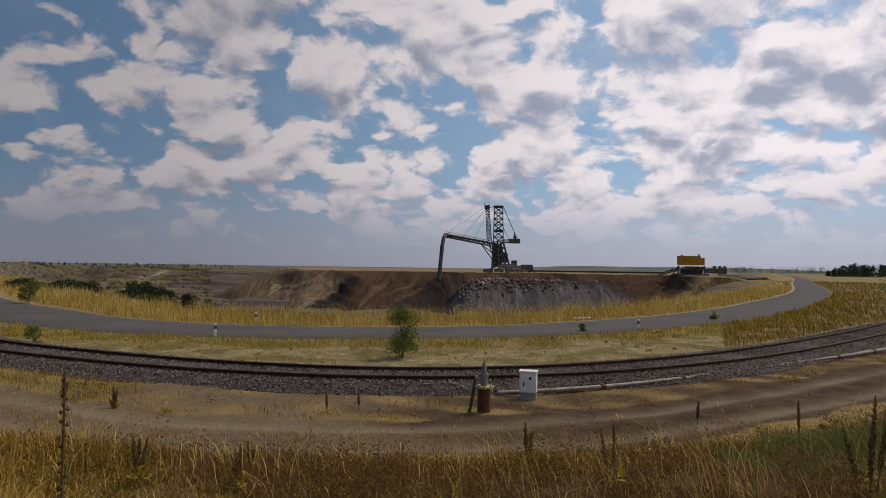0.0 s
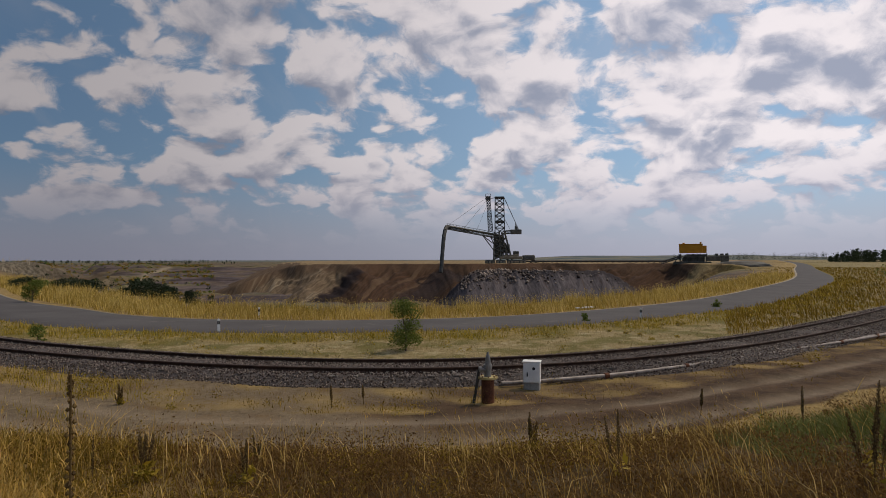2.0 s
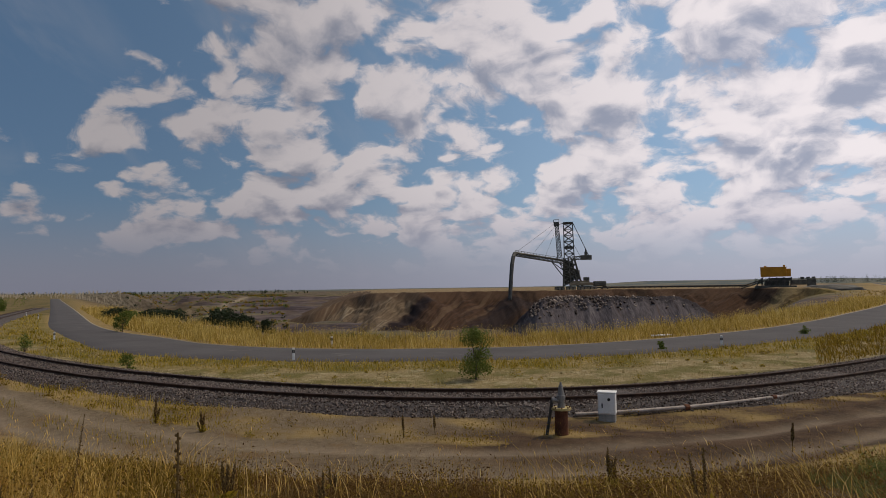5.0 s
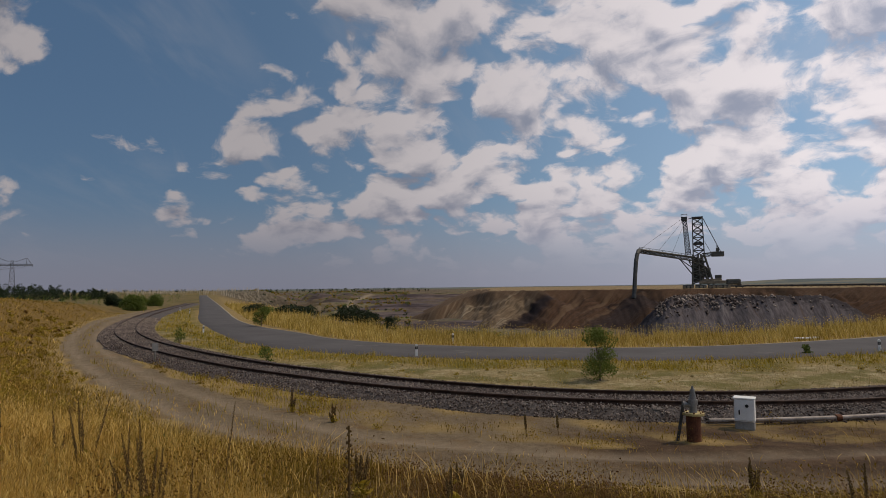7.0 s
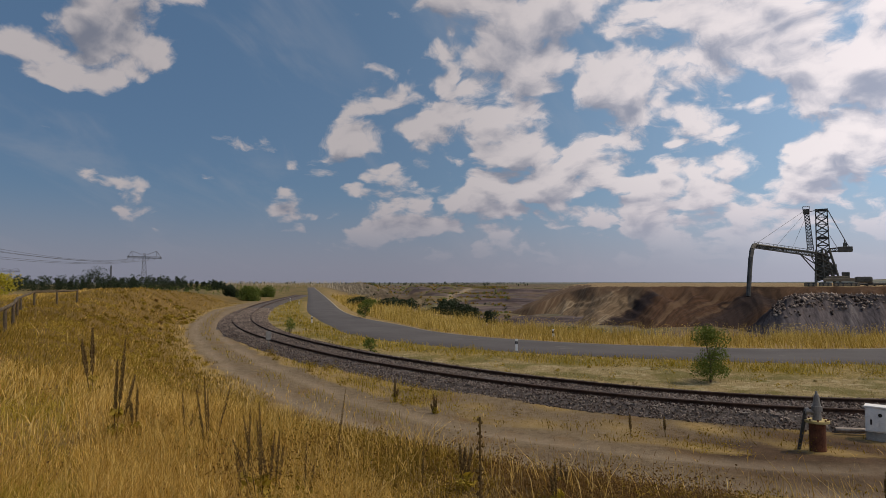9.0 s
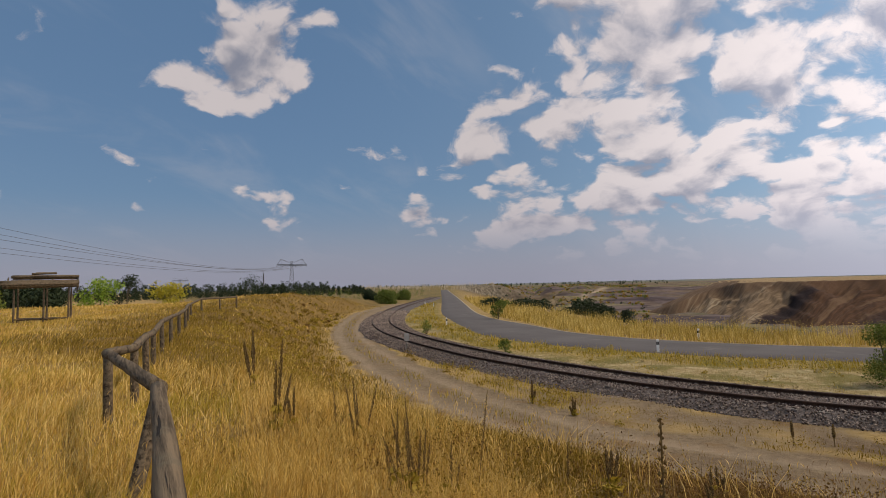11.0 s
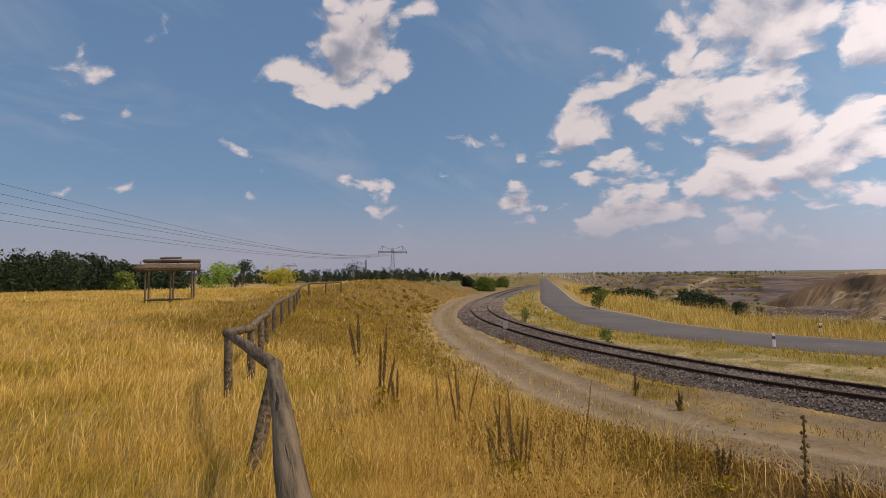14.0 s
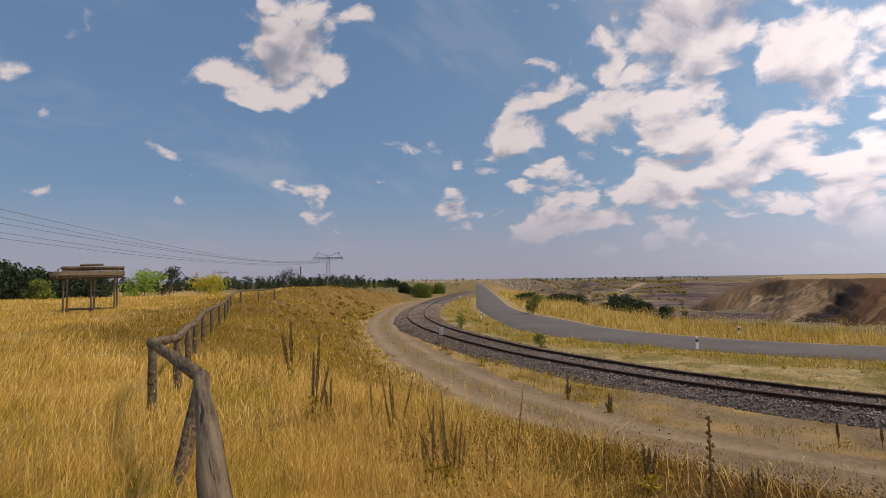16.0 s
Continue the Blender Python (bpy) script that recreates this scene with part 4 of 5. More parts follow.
x, y = sown(2600, -40, 60, 13, 70, 91)
lane, track, road_d = aside(x, y, LANE), aside(x, y, TRACK), aside(x, y, ROAD)
g = np.random.RandomState(92)
rad = g.uniform(0.08, 0.26, len(x))
sel = (lane < -1.3) & (track > 2.0) & (g.rand(len(x)) < 0.12 + 0.85 * soft(-x, 4, 10))
tint = lumps(x, y, 3, 96) + g.normal(0, 0.3, len(x)) > 0
for mat, pick, lb in ((M_VERGE, sel & tint, "yellow weed clumps between lane and ballast"), (M_BANK, sel & ~tint, "rusty weed clumps between lane and ballast")):
    bushy("weed_clumps", lb, mat, (x[pick], y[pick], rad[pick] * 1.6), 80, 0.034, 93)
sel = (track < -3.0) & (road_d > W_ROAD + 0.4) & (g.rand(len(x)) < 0.30 * soft(road_d + 2 * lumps(x, y, 4, 97), 9, 4) + 0.12)
bushy("weed_clumps", "yellow-green weed clumps along the road", M_VERGE, (x[sel], y[sel], rad[sel] * 1.2), 50, 0.032, 98)
sel = (track < -2.4) & (road_d > W_ROAD + 0.5) & (g.rand(len(x)) < 0.35 + 0.5 * lumps(x, y, 6, 94))
bushy("weed_clumps", "dry weed clumps between rails and road", M_PALE, (x[sel], y[sel], rad[sel] * 0.7), 40, 0.03, 95)

x, y = sown(170000, -40, 47, 33, 150, 51)
road_d = aside(x, y, ROAD)
far = (road_d < -W_ROAD - 0.3) & (road_d > -9.5 - 2 * lumps(x, y, 9, 52)) & (np.degrees(np.arctan2(-x, y)) > -38)
meadow("tall_grass", "tall golden grass behind the road", M_REED, x[far], y[far], 0.35, 0.80, 0.010, 53, (0.15, 0.6))
sel = far & (np.random.RandomState(54).rand(len(x)) < 0.22)
plumes("tall_grass_plumes", "feathery pale heads of the tall grass", M_REED, x[sel], y[sel], 0.6, 0.95, 59)
x, y = sown(90000, -60, -24, 30, 260, 55)
track, road_d = aside(x, y, TRACK), aside(x, y, ROAD)
az = np.degrees(np.arctan2(-x, y))
sel = (track < -2.4) & ((road_d > W_ROAD + 0.3) | (road_d < -W_ROAD - 0.5) & (np.random.RandomState(58).rand(len(x)) < soft(-az, 25, 33)))
meadow("field_grass", "mixed green and yellow field grass", M_BANK, x[sel], y[sel], 0.15, 0.5, 0.012, 56)


# ---- leafy plants ----
def leafy(name, at, tall, wide, leaf, mat, label, category, seed, count=900, stem=0.12, group=""):
    """A shrub or broad tree: tapered trunk, some limbs and an uneven crown of leaves."""
    g = np.random.RandomState(seed)
    ob = thing(name, at, label, category, group)
    bm = bmesh.new()
    low = tall * stem
    rod(bm, (0, 0, -0.1), (0, 0, tall * 0.55), tall * 0.022, tall * 0.010, 7)
    tips, rad = [], []
    for i in range(9):
        a, f = i * 2.4 + g.uniform(-.4, .4), g.uniform(0.3, 1.0)
        tip = Vector((math.cos(a) * wide * 0.36 * f, math.sin(a) * wide * 0.36 * f, low + (tall - low) * g.uniform(0.12, 0.9)))
        rod(bm, (0, 0, low + (tip.z - low) * 0.35), tip, tall * 0.009, tall * 0.004, 5)
        tips.append(tip)
        rad.append(wide * g.uniform(0.16, 0.30))
    tips.append(Vector((0, 0, tall * 0.88)))
    rad.append(wide * 0.18)
    part("trunk", bm, M_BARK, ob)
    part_mesh("crown", leaf_cloud([tuple(t) for t in tips], rad, count, leaf, seed + 1, 0.9), mat, ob)
    return ob


def on_ground(x, y, sink=0.02):
    return (x, y, ground_z(x, y) - sink)


leafy("sapling", on_ground(-1.4, 23.3), 1.85, 1.8, 0.036, M_LEAF, "small bushy green sapling beside the railway", "tree", 61, 4600, 0.08)
p = polar(33.0, 60)
leafy("shrub", on_ground(p.x, p.y), 1.75, 1.9, 0.07, M_LEAF, "round green shrub at the far road edge", "shrub", 62, 1300, 0.1)
for i, (a, r, top, w, m) in enumerate(((31.0, 88, -2.1, 4.0, M_PINE), (29.6, 92, -2.3, 4.5, M_PINE), (26.2, 88, -2.3, 4.0, M_PINE), (25.0, 86, -1.75, 5.0, M_PINE), (23.7, 90, -2.2, 3.6, M_PINE),
                                       (21.9, 90, -2.55, 3.6, M_PINE), (33.5, 95, -1.75, 4, M_PINE), (32.2, 90, -2.0, 4, M_LEAF), (32.6, 31, -4.9, 0.8, M_LEAF),
                                       (39.6, 42, -3.0, 1.1, M_LEAF), (43.0, 118, -0.5, 4.5, M_LEAF), (41.5, 140, -0.5, 4, M_LEAF), (-35.8, 62, -0.9, 3.2, M_LEAF),
                                       (-23.3, 47, -3.4, 0.7, M_LEAF), (-12.6, 34.6, -4.8, 0.6, M_LEAF), (44.5, 125, -0.35, 4, M_PINE))):
    p = polar(a, r)
    h = EYE + r * math.tan(radians(top)) - ground_z(p.x, p.y) + 0.15
    w = w * 1.6 if h > 6 else w
    leafy("shrub", on_ground(p.x, p.y, 0.15), max(0.5, h), w, 0.04 * max(1.2, w * 0.8), m, "dark green bushy shrub growing wild" if r > 80 else "small green shrub in the grass", "shrub", 70 + i, 4200 if r > 80 else 500, 0.02 if h < 6 else 0.35)
for nm, a, r, h, w, m, lb in (("tree", 66.2, 115, 4.6, 7.5, M_LIME, "bright lime-green bushy tree beyond the meadow"), ("tree", 64.3, 165, 7.4, 7.5, M_PINE, "dark round-crowned tree in the treeline"),
                              ("tree", 61.2, 120, 3.7, 7.0, M_YELLOW, "yellow-leaved bushy tree beyond the meadow"), ("tree", 55.2, 190, 6.5, 10, M_PINE, "dark broad tree in the treeline"),
                              ("tree", 73.6, 95, 2.4, 4.0, M_LEAF, "olive bush beside the treeline")):
    p = polar(a, r)
    leafy(nm, on_ground(p.x, p.y, 0.1), h, w, 0.22, m, lb, "tree", int(a * 10), 1400, 0.05)


def spindle(base, tip, start, wide, rings, g):
    """One candle of seed capsules set in a spiral along the upper part of a stem."""
    bm = bmesh.new()
    d = (tip - base).normalized()
    u = d.orthogonal().normalized()
    w = d.cross(u)
    for i in range(rings * 3):
        f = i / (rings * 3)
        c = base.lerp(tip, start + (1 - start) * f)
        a = i * 2.4 + g.uniform(-0.4, 0.4)
        out = u * math.cos(a) + w * math.sin(a)
        side = d.cross(out)
        size = wide * (0.45 + 0.75 * math.sin(math.pi * min(1.0, 0.22 + f * 0.74))) * g.uniform(0.7, 1.15)
        c = c + out * size * 0.95
        v = [bm.verts.new(c + q * size * k) for q, k in ((out, 0.8), (-out, 0.8), (side, 0.62), (-side, 0.62), (d, 1.05), (-d, 0.75))]
        for p, q, r in ((0, 2, 4), (2, 1, 4), (1, 3, 4), (3, 0, 4), (2, 0, 5), (1, 2, 5), (3, 1, 5), (0, 3, 5)):
            bm.faces.new((v[p], v[q], v[r]))
    return bm


def mullein(at, tall, stems, label, seed, leaves=0, thick=1.0, lean=0.06, dense=1):
    """Withered candle-shaped seed heads on stiff stems."""
    g = np.random.RandomState(seed)
    ob = thing("mullein", at, label, "plant", "withered mulleins on the bank")
    for s in range(stems):
        a = g.uniform(0, 6.28)
        off = Vector((math.cos(a), math.sin(a), 0)) * (0.0 if s == 0 else g.uniform(0.03, 0.16) * tall)
        h = tall * (1.0 if s == 0 else g.uniform(0.55, 0.9))
        tip = off * 1.5 + Vector((g.normal(0, lean) * h, g.normal(0, lean) * h, h))
        bm = bmesh.new()
        rod(bm, off * 0.3 + Vector((0, 0, -0.05)), tip, 0.0045 * thick, 0.002 * thick, 5)
        stem = part("stem", bm, M_SPIKE, ob)
        base = off * 0.3
        part("seed_head", spindle(base, tip, 0.40, 0.0088 * thick, int((14 + 20 * h) * min(dense, 2)), g), M_SPIKE, ob)
    if leaves:
        part_mesh("leaves", leaf_cloud([(0, 0, tall * 0.15), (0, 0, tall * 0.3)], [0.1, 0.07], leaves, 0.035, seed + 5), M_VERGE, ob)
    return ob


def where(az, el):
    """The plan point at which a sight line from the eye meets the ground."""
    r = np.linspace(2.0, 120, 4000)
    d = way(az)
    z = height(d.x * r, d.y * r)
    k = int(np.argmax(z > EYE + r * math.tan(radians(el))))
    return d.x * r[k], d.y * r[k], r[k]


for i, (a, top, foot, n, lv, th) in enumerate((
        (25.3, -13.4, -17.6, 4, 60, 1.6), (17.2, -14.8, -18.6, 4, 25, 1.3), (-8.0, -13.3, -17.2, 4, 70, 1.5), (-15.4, -12.6, -18.6, 2, 10, 1.3),
        (-34.0, -8.8, -16.8, 4, 20, 1.8), (-22.0, -10.7, -13.0, 1, 0, 1.3), (-29.5, -9.8, -13.6, 1, 0, 1.3), (-36.3, -7.5, -11.5, 3, 20, 1.6),
        (55.1, -3.2, -8.8, 2, 60, 1.6), (53.6, -3.9, -12.2, 3, 110, 1.5), (52.2, -8.0, -12.0, 2, 30, 1.3), (46.8, -7.4, -13.8, 5, 10, 1.1),
        (44.0, -10.0, -17.8, 2, 10, 1.2), (42.6, -9.5, -18.3, 5, 60, 1.3), (41.8, -11.8, -18.0, 3, 30, 1.2), (39.3, -13.1, -18.6, 2, 20, 1.1),
        (29.0, -13.3, -18.0, 1, 0, 1.1), (16.5, -14.6, -17.2, 3, 10, 1.2), (30.5, -8.5, -10.5, 3, 90, 1.0), (27.0, -9.8, -11.5, 4, 110, 0.9),
        (37.0, -8.6, -18.0, 1, 0, 1.0), (10.0, -11.0, -13.0, 1, 0, 1.2), (7.2, -11.1, -12.8, 1, 0, 1.2), (48.5, -8.5, -13.0, 2, 10, 1.0))):
    px, py, r = where(a, foot)
    tall = (EYE + r * math.tan(radians(top))) - ground_z(px, py)
    mullein(on_ground(px, py), max(0.25, tall), n, "tall withered brown mullein in dry grass" if tall > 0.6 else "low withered brown mullein on the bank", 100 + i, lv, th * max(0.7, r / 8))
# the one beside the camera
mullein(on_ground(-0.40, 0.68), EYE - 0.103 - ground_z(-0.40, 0.68), 1, "tall slender mullein close beside the fence", 140, 20, 0.62, 0.0, 3)
mullein(on_ground(-0.62, 0.74), EYE - 0.30 - ground_z(-0.62, 0.74), 2, "tall slender mullein close beside the fence", 141, 10, 0.5, 0.02, 3)

# ---- fence ----
FENCE = [(2.4, -1.3), (0.0, -0.06), (-5.15, 2.6), (-8.5, 3.72), (-9.6, 4.6), (-11.5, 5.75), (-14.0, 7.2), (-16.6, 8.8), (-19.4, 10.6), (-22.6, 12.7), (-25.8, 14.8), (-29.5, 17.1), (-33.5, 19.6), (-37.0, 22.4), (-39.0, 25.0), (-40.0, 27.0)]


def log(bm, a, b, r0, r1, seed, sides=12, rings=14):
    """A round log with a slightly uneven surface."""
    g = np.random.RandomState(seed)
    a, b = Vector(a), Vector(b)
    d = (b - a).normalized()
    u = d.orthogonal().normalized()
    w = d.cross(u)
    rows = []
    for i in range(rings + 1):
        f = i / rings
        c = a.lerp(b, f) + u * g.normal(0, r0 * 0.05) + w * g.normal(0, r0 * 0.05)
        r = r0 + (r1 - r0) * f
        rows.append([bm.verts.new(c + (u * math.cos(k * 6.2832 / sides) + w * math.sin(k * 6.2832 / sides)) * r * (1 + g.normal(0, 0.03))) for k in range(sides)])
    for p, q in zip(rows, rows[1:]):
        for k in range(sides):
            bm.faces.new((p[k], p[(k + 1) % sides], q[(k + 1) % sides], q[k]))
    bm.faces.new(rows[0][::-1])
    bm.faces.new(rows[-1])
    return bm


def build_fence():
    fence = thing("wooden_fence", on_ground(*FENCE[2]), "weathered round-log handrail fence on leaning posts", "fence")
    o = Vector(fence.location)
    tops = []
    for i, (x, y) in enumerate(FENCE):
        tops.append(Vector((x, y, max(ground_z(x, y) + 0.86, 2.62) if i < 4 else ground_z(x, y) + 0.84)))
    for i, (a, b) in enumerate(zip(tops, tops[1:])):
        d = (b - a).normalized()
        part("handrail", log(bmesh.new(), a - o - d * 0.05, b - o + d * 0.05, 0.064, 0.058, 200 + i), M_LOG, fence, smooth=True)
    for i, t in enumerate(tops):
        lean = Vector((0.10, -0.30, 0)) if i == 2 else Vector((-0.03, 0.02, 0))
        foot = Vector((t.x, t.y, 0)) + lean
        foot.z = ground_z(foot.x, foot.y) - 0.15
        part("post", log(bmesh.new(), foot - o, t - o - Vector((0, 0, 0.05)), 0.062, 0.056, 230 + i, 10, 6), M_LOG, fence, smooth=True)


build_fence()


# ---- trackside things ----
def delineator(x, y, name="roadside_post"):
    ob = thing(name, on_ground(x, y, 0.34), "white plastic roadside marker post with black band", "post", "roadside marker posts", math.degrees(math.atan2(-x, y)))
    bm = bmesh.new()
    box(bm, -0.06, 0.06, -0.05, 0.05, -0.1, 0.70, 0.02)
    part("shaft", bm, M_WHITE, ob)
    bm = bmesh.new()
    box(bm, -0.062, 0.062, -0.052, 0.052, 0.70, 0.84, 0.02)
    part("band", bm, M_BLACK, ob, "slanted black band")
    bm = bmesh.new()
    box(bm, -0.06, 0.06, -0.05, 0.05, 0.84, 0.95, 0.02)
    part("cap", bm, M_WHITE, ob)
    bm = bmesh.new()
    box(bm, -0.02, 0.02, -0.058, -0.05, 0.72, 0.82)
    part("reflector", bm, M_GREYMETAL, ob, "small grey reflector")


for x, y in ((-10.4, 29.3), (-10.6, 36.4), (-32.6, 42.2), (10.9, 35.0), (-61.0, 76.0), (-70.5, 85.5)):
    delineator(x, y)


def cabinet():
    ob = thing("junction_cabinet", on_ground(2.28, 16.4), "white metal junction cabinet on a concrete foot", "cabinet", turn=-14)
    bm = bmesh.new()
    box(bm, -0.205, 0.205, -0.14, 0.14, -0.1, 0.20, 0.015)
    part("foot", bm, M_CONCRETE, ob, "grey concrete foot")
    bm = bmesh.new()
    box(bm, -0.215, 0.215, -0.15, 0.15, 0.20, 0.72, 0.012)
    part("body", bm, M_WHITE, ob)
    bm = bmesh.new()
    box(bm, -0.19, 0.19, -0.165, -0.152, 0.23, 0.69, 0.005)
    door = part("door", bm, M_WHITE, ob)
    bm = bmesh.new()
    box(bm, -0.235, 0.235, -0.175, 0.17, 0.72, 0.75, 0.01)
    part("lid", bm, M_WHITE, ob)
    bm = bmesh.new()
    box(bm, -0.12, -0.09, -0.178, -0.166, 0.36, 0.47, 0.003)
    part("handle", bm, M_BLACK, door, "black upright handle")
    bm = bmesh.new()
    rod(bm, (0.06, -0.165, 0.57), (0.06, -0.180, 0.57), 0.038, sides=16)
    part("dial", bm, M_BLACK, door, "round black lock plate")


def standpipe():
    ob = thing("standpipe", on_ground(1.02, 14.7), "rusty upright pipe with a flange and grey valve", "standpipe")
    bm = bmesh.new()
    rod(bm, (0, 0, -0.1), (0, 0, 0.58), 0.15, sides=24)
    part("pipe", bm, M_RUST, ob, "rusty brown steel pipe")
    bm = bmesh.new()
    rod(bm, (0, 0, 0.58), (0, 0, 0.625), 0.225, sides=28)
    flange = part("flange", bm, M_FLANGE, ob, "faded yellow flange plate")
    for i in range(8):
        bm = bmesh.new()
        a = i * math.pi / 4
        rod(bm, (0.19 * math.cos(a), 0.19 * math.sin(a), 0.60), (0.19 * math.cos(a), 0.19 * math.sin(a), 0.655), 0.018, sides=6)
        part("bolt", bm, M_RUST, flange)
    bm = bmesh.new()
    rod(bm, (0, 0, 0.62), (0, 0, 0.80), 0.085, 0.07, 16)
    rod(bm, (0, 0, 0.80), (0, 0, 0.90), 0.10, 0.10, 16)
    rod(bm, (0, 0, 0.90), (0.0, 0, 1.12), 0.075, 0.045, 16)
    rod(bm, (0, 0, 1.12), (0, 0, 1.19), 0.03, 0.02, 10)
    part("valve", bm, M_GREYMETAL, ob, "grey weathered metal valve")
    bm = bmesh.new()
    rod(bm, (-0.02, 0, 0.76), (-0.17, -0.04, 0.80), 0.045, sides=12)
    rod(bm, (-0.15, -0.035, 0.80), (-0.21, -0.05, 0.80), 0.065, sides=14)
    part("outlet", bm, M_GREYMETAL, ob)
    bm = bmesh.new()
    rod(bm, (-0.20, -0.02, 0.79), (-0.26, 0.02, 0.40), 0.035, sides=10)
    rod(bm, (-0.26, 0.02, 0.40), (-0.34, 0.03, -0.05), 0.035, sides=10)
    part("hose", bm, M_STEEL, ob, "dark sagging hose")


cabinet()
standpipe()

PIPE = glide([(1.5, 16.55), (2.7, 16.9), (5.2, 17.95), (8.5, 19.9), (13.3, 23.1), (20.8, 28.4), (34.2, 39.3), (55, 60)], 12)
for off, rr, z in ((0.0, 0.055, 0.10), (0.26, 0.045, 0.07)):
    line = PIPE if off == 0 else PIPE[24:60]
    sec = [(off + rr * math.cos(k * math.pi / 5), z + rr * math.sin(k * math.pi / 5)) for k in range(11)]
    v, f = ribbon(line, 0.7, sec)
    ob = tagged(part_mesh("water_pipe", mesh_np("water_pipe", v, f), M_PIPE, smooth=True), "dull grey metal pipe lying beside the ballast", "pipe", "pipes beside the track")
    at, head = even(line, 3.2)
    for k in range(1, min(len(at), 9)):
        bm = bmesh.new()
        c, h = at[k], head[k]
        nrm = np.array((-h[1], h[0]))
        c = c + nrm * off
        rod(bm, (*(c - h * 0.07), z), (*(c + h * 0.07), z), rr * 1.45, sides=10)
        part("sleeve", bm, M_RUST, ob, "rusty pipe sleeve")
        bm = bmesh.new()
        rod(bm, (*c, -0.08), (*c, z), 0.03, sides=6)
        part("foot", bm, M_RUST, ob)

sign = thing("track_sign", on_ground(-21.7, 24.6), "small pale sign plate on a thin pole", "sign", turn=40)
bm = bmesh.new()
rod(bm, (0, 0, -0.1), (0, 0, 0.95), 0.03, sides=8)
part("pole", bm, M_GREYMETAL, sign)
bm = bmesh.new()
box(bm, -0.13, 0.13, -0.045, -0.03, 0.55, 0.95, 0.004)
part("plate", bm, M_CONCRETE, sign)
bm = bmesh.new()
box(bm, -0.8, 0.8, -0.12, 0.12, 0.0, 0.08, 0.02)
plank = part("plank", bm, M_WHITE)
plank.matrix_basis = pose(9.3, 41.6, 0.10, 0, 0, 34)
tagged(plank, "pale board lying at the road edge", "board")
bm = bmesh.new()
box(bm, -1.0, 1.0, -0.5, 0.5, 0.0, 0.25, 0.05)
slab = part("concrete_slab", bm, M_CONCRETE)
slab.matrix_basis = pose(-36.5, 38.5, -0.03, 0, 0, 40)
tagged(slab, "grey concrete slab lying beside the lane", "slab")

# sleepers under the rails, the nearest stretch one by one
at, head = even(TRACK, 0.62)
me = bpy.data.meshes.new("sleeper")
bm = bmesh.new()
box(bm, -0.12, 0.12, -1.25, 1.25, 0.10, 0.205, 0.012)
bm.to_mesh(me)
bm.free()
me.materials.append(M_SLEEPER)
n = 0
for c, h in zip(at, head):
    if math.hypot(*c) < 52 and n < 230:
        s = new("sleeper", me)
        s.parent = railway
        s.matrix_basis = pose(c[0], c[1], 0.012 + 0.008 * math.sin(n * 1.7), 0, 0, math.degrees(math.atan2(h[1], h[0])))
        n += 1


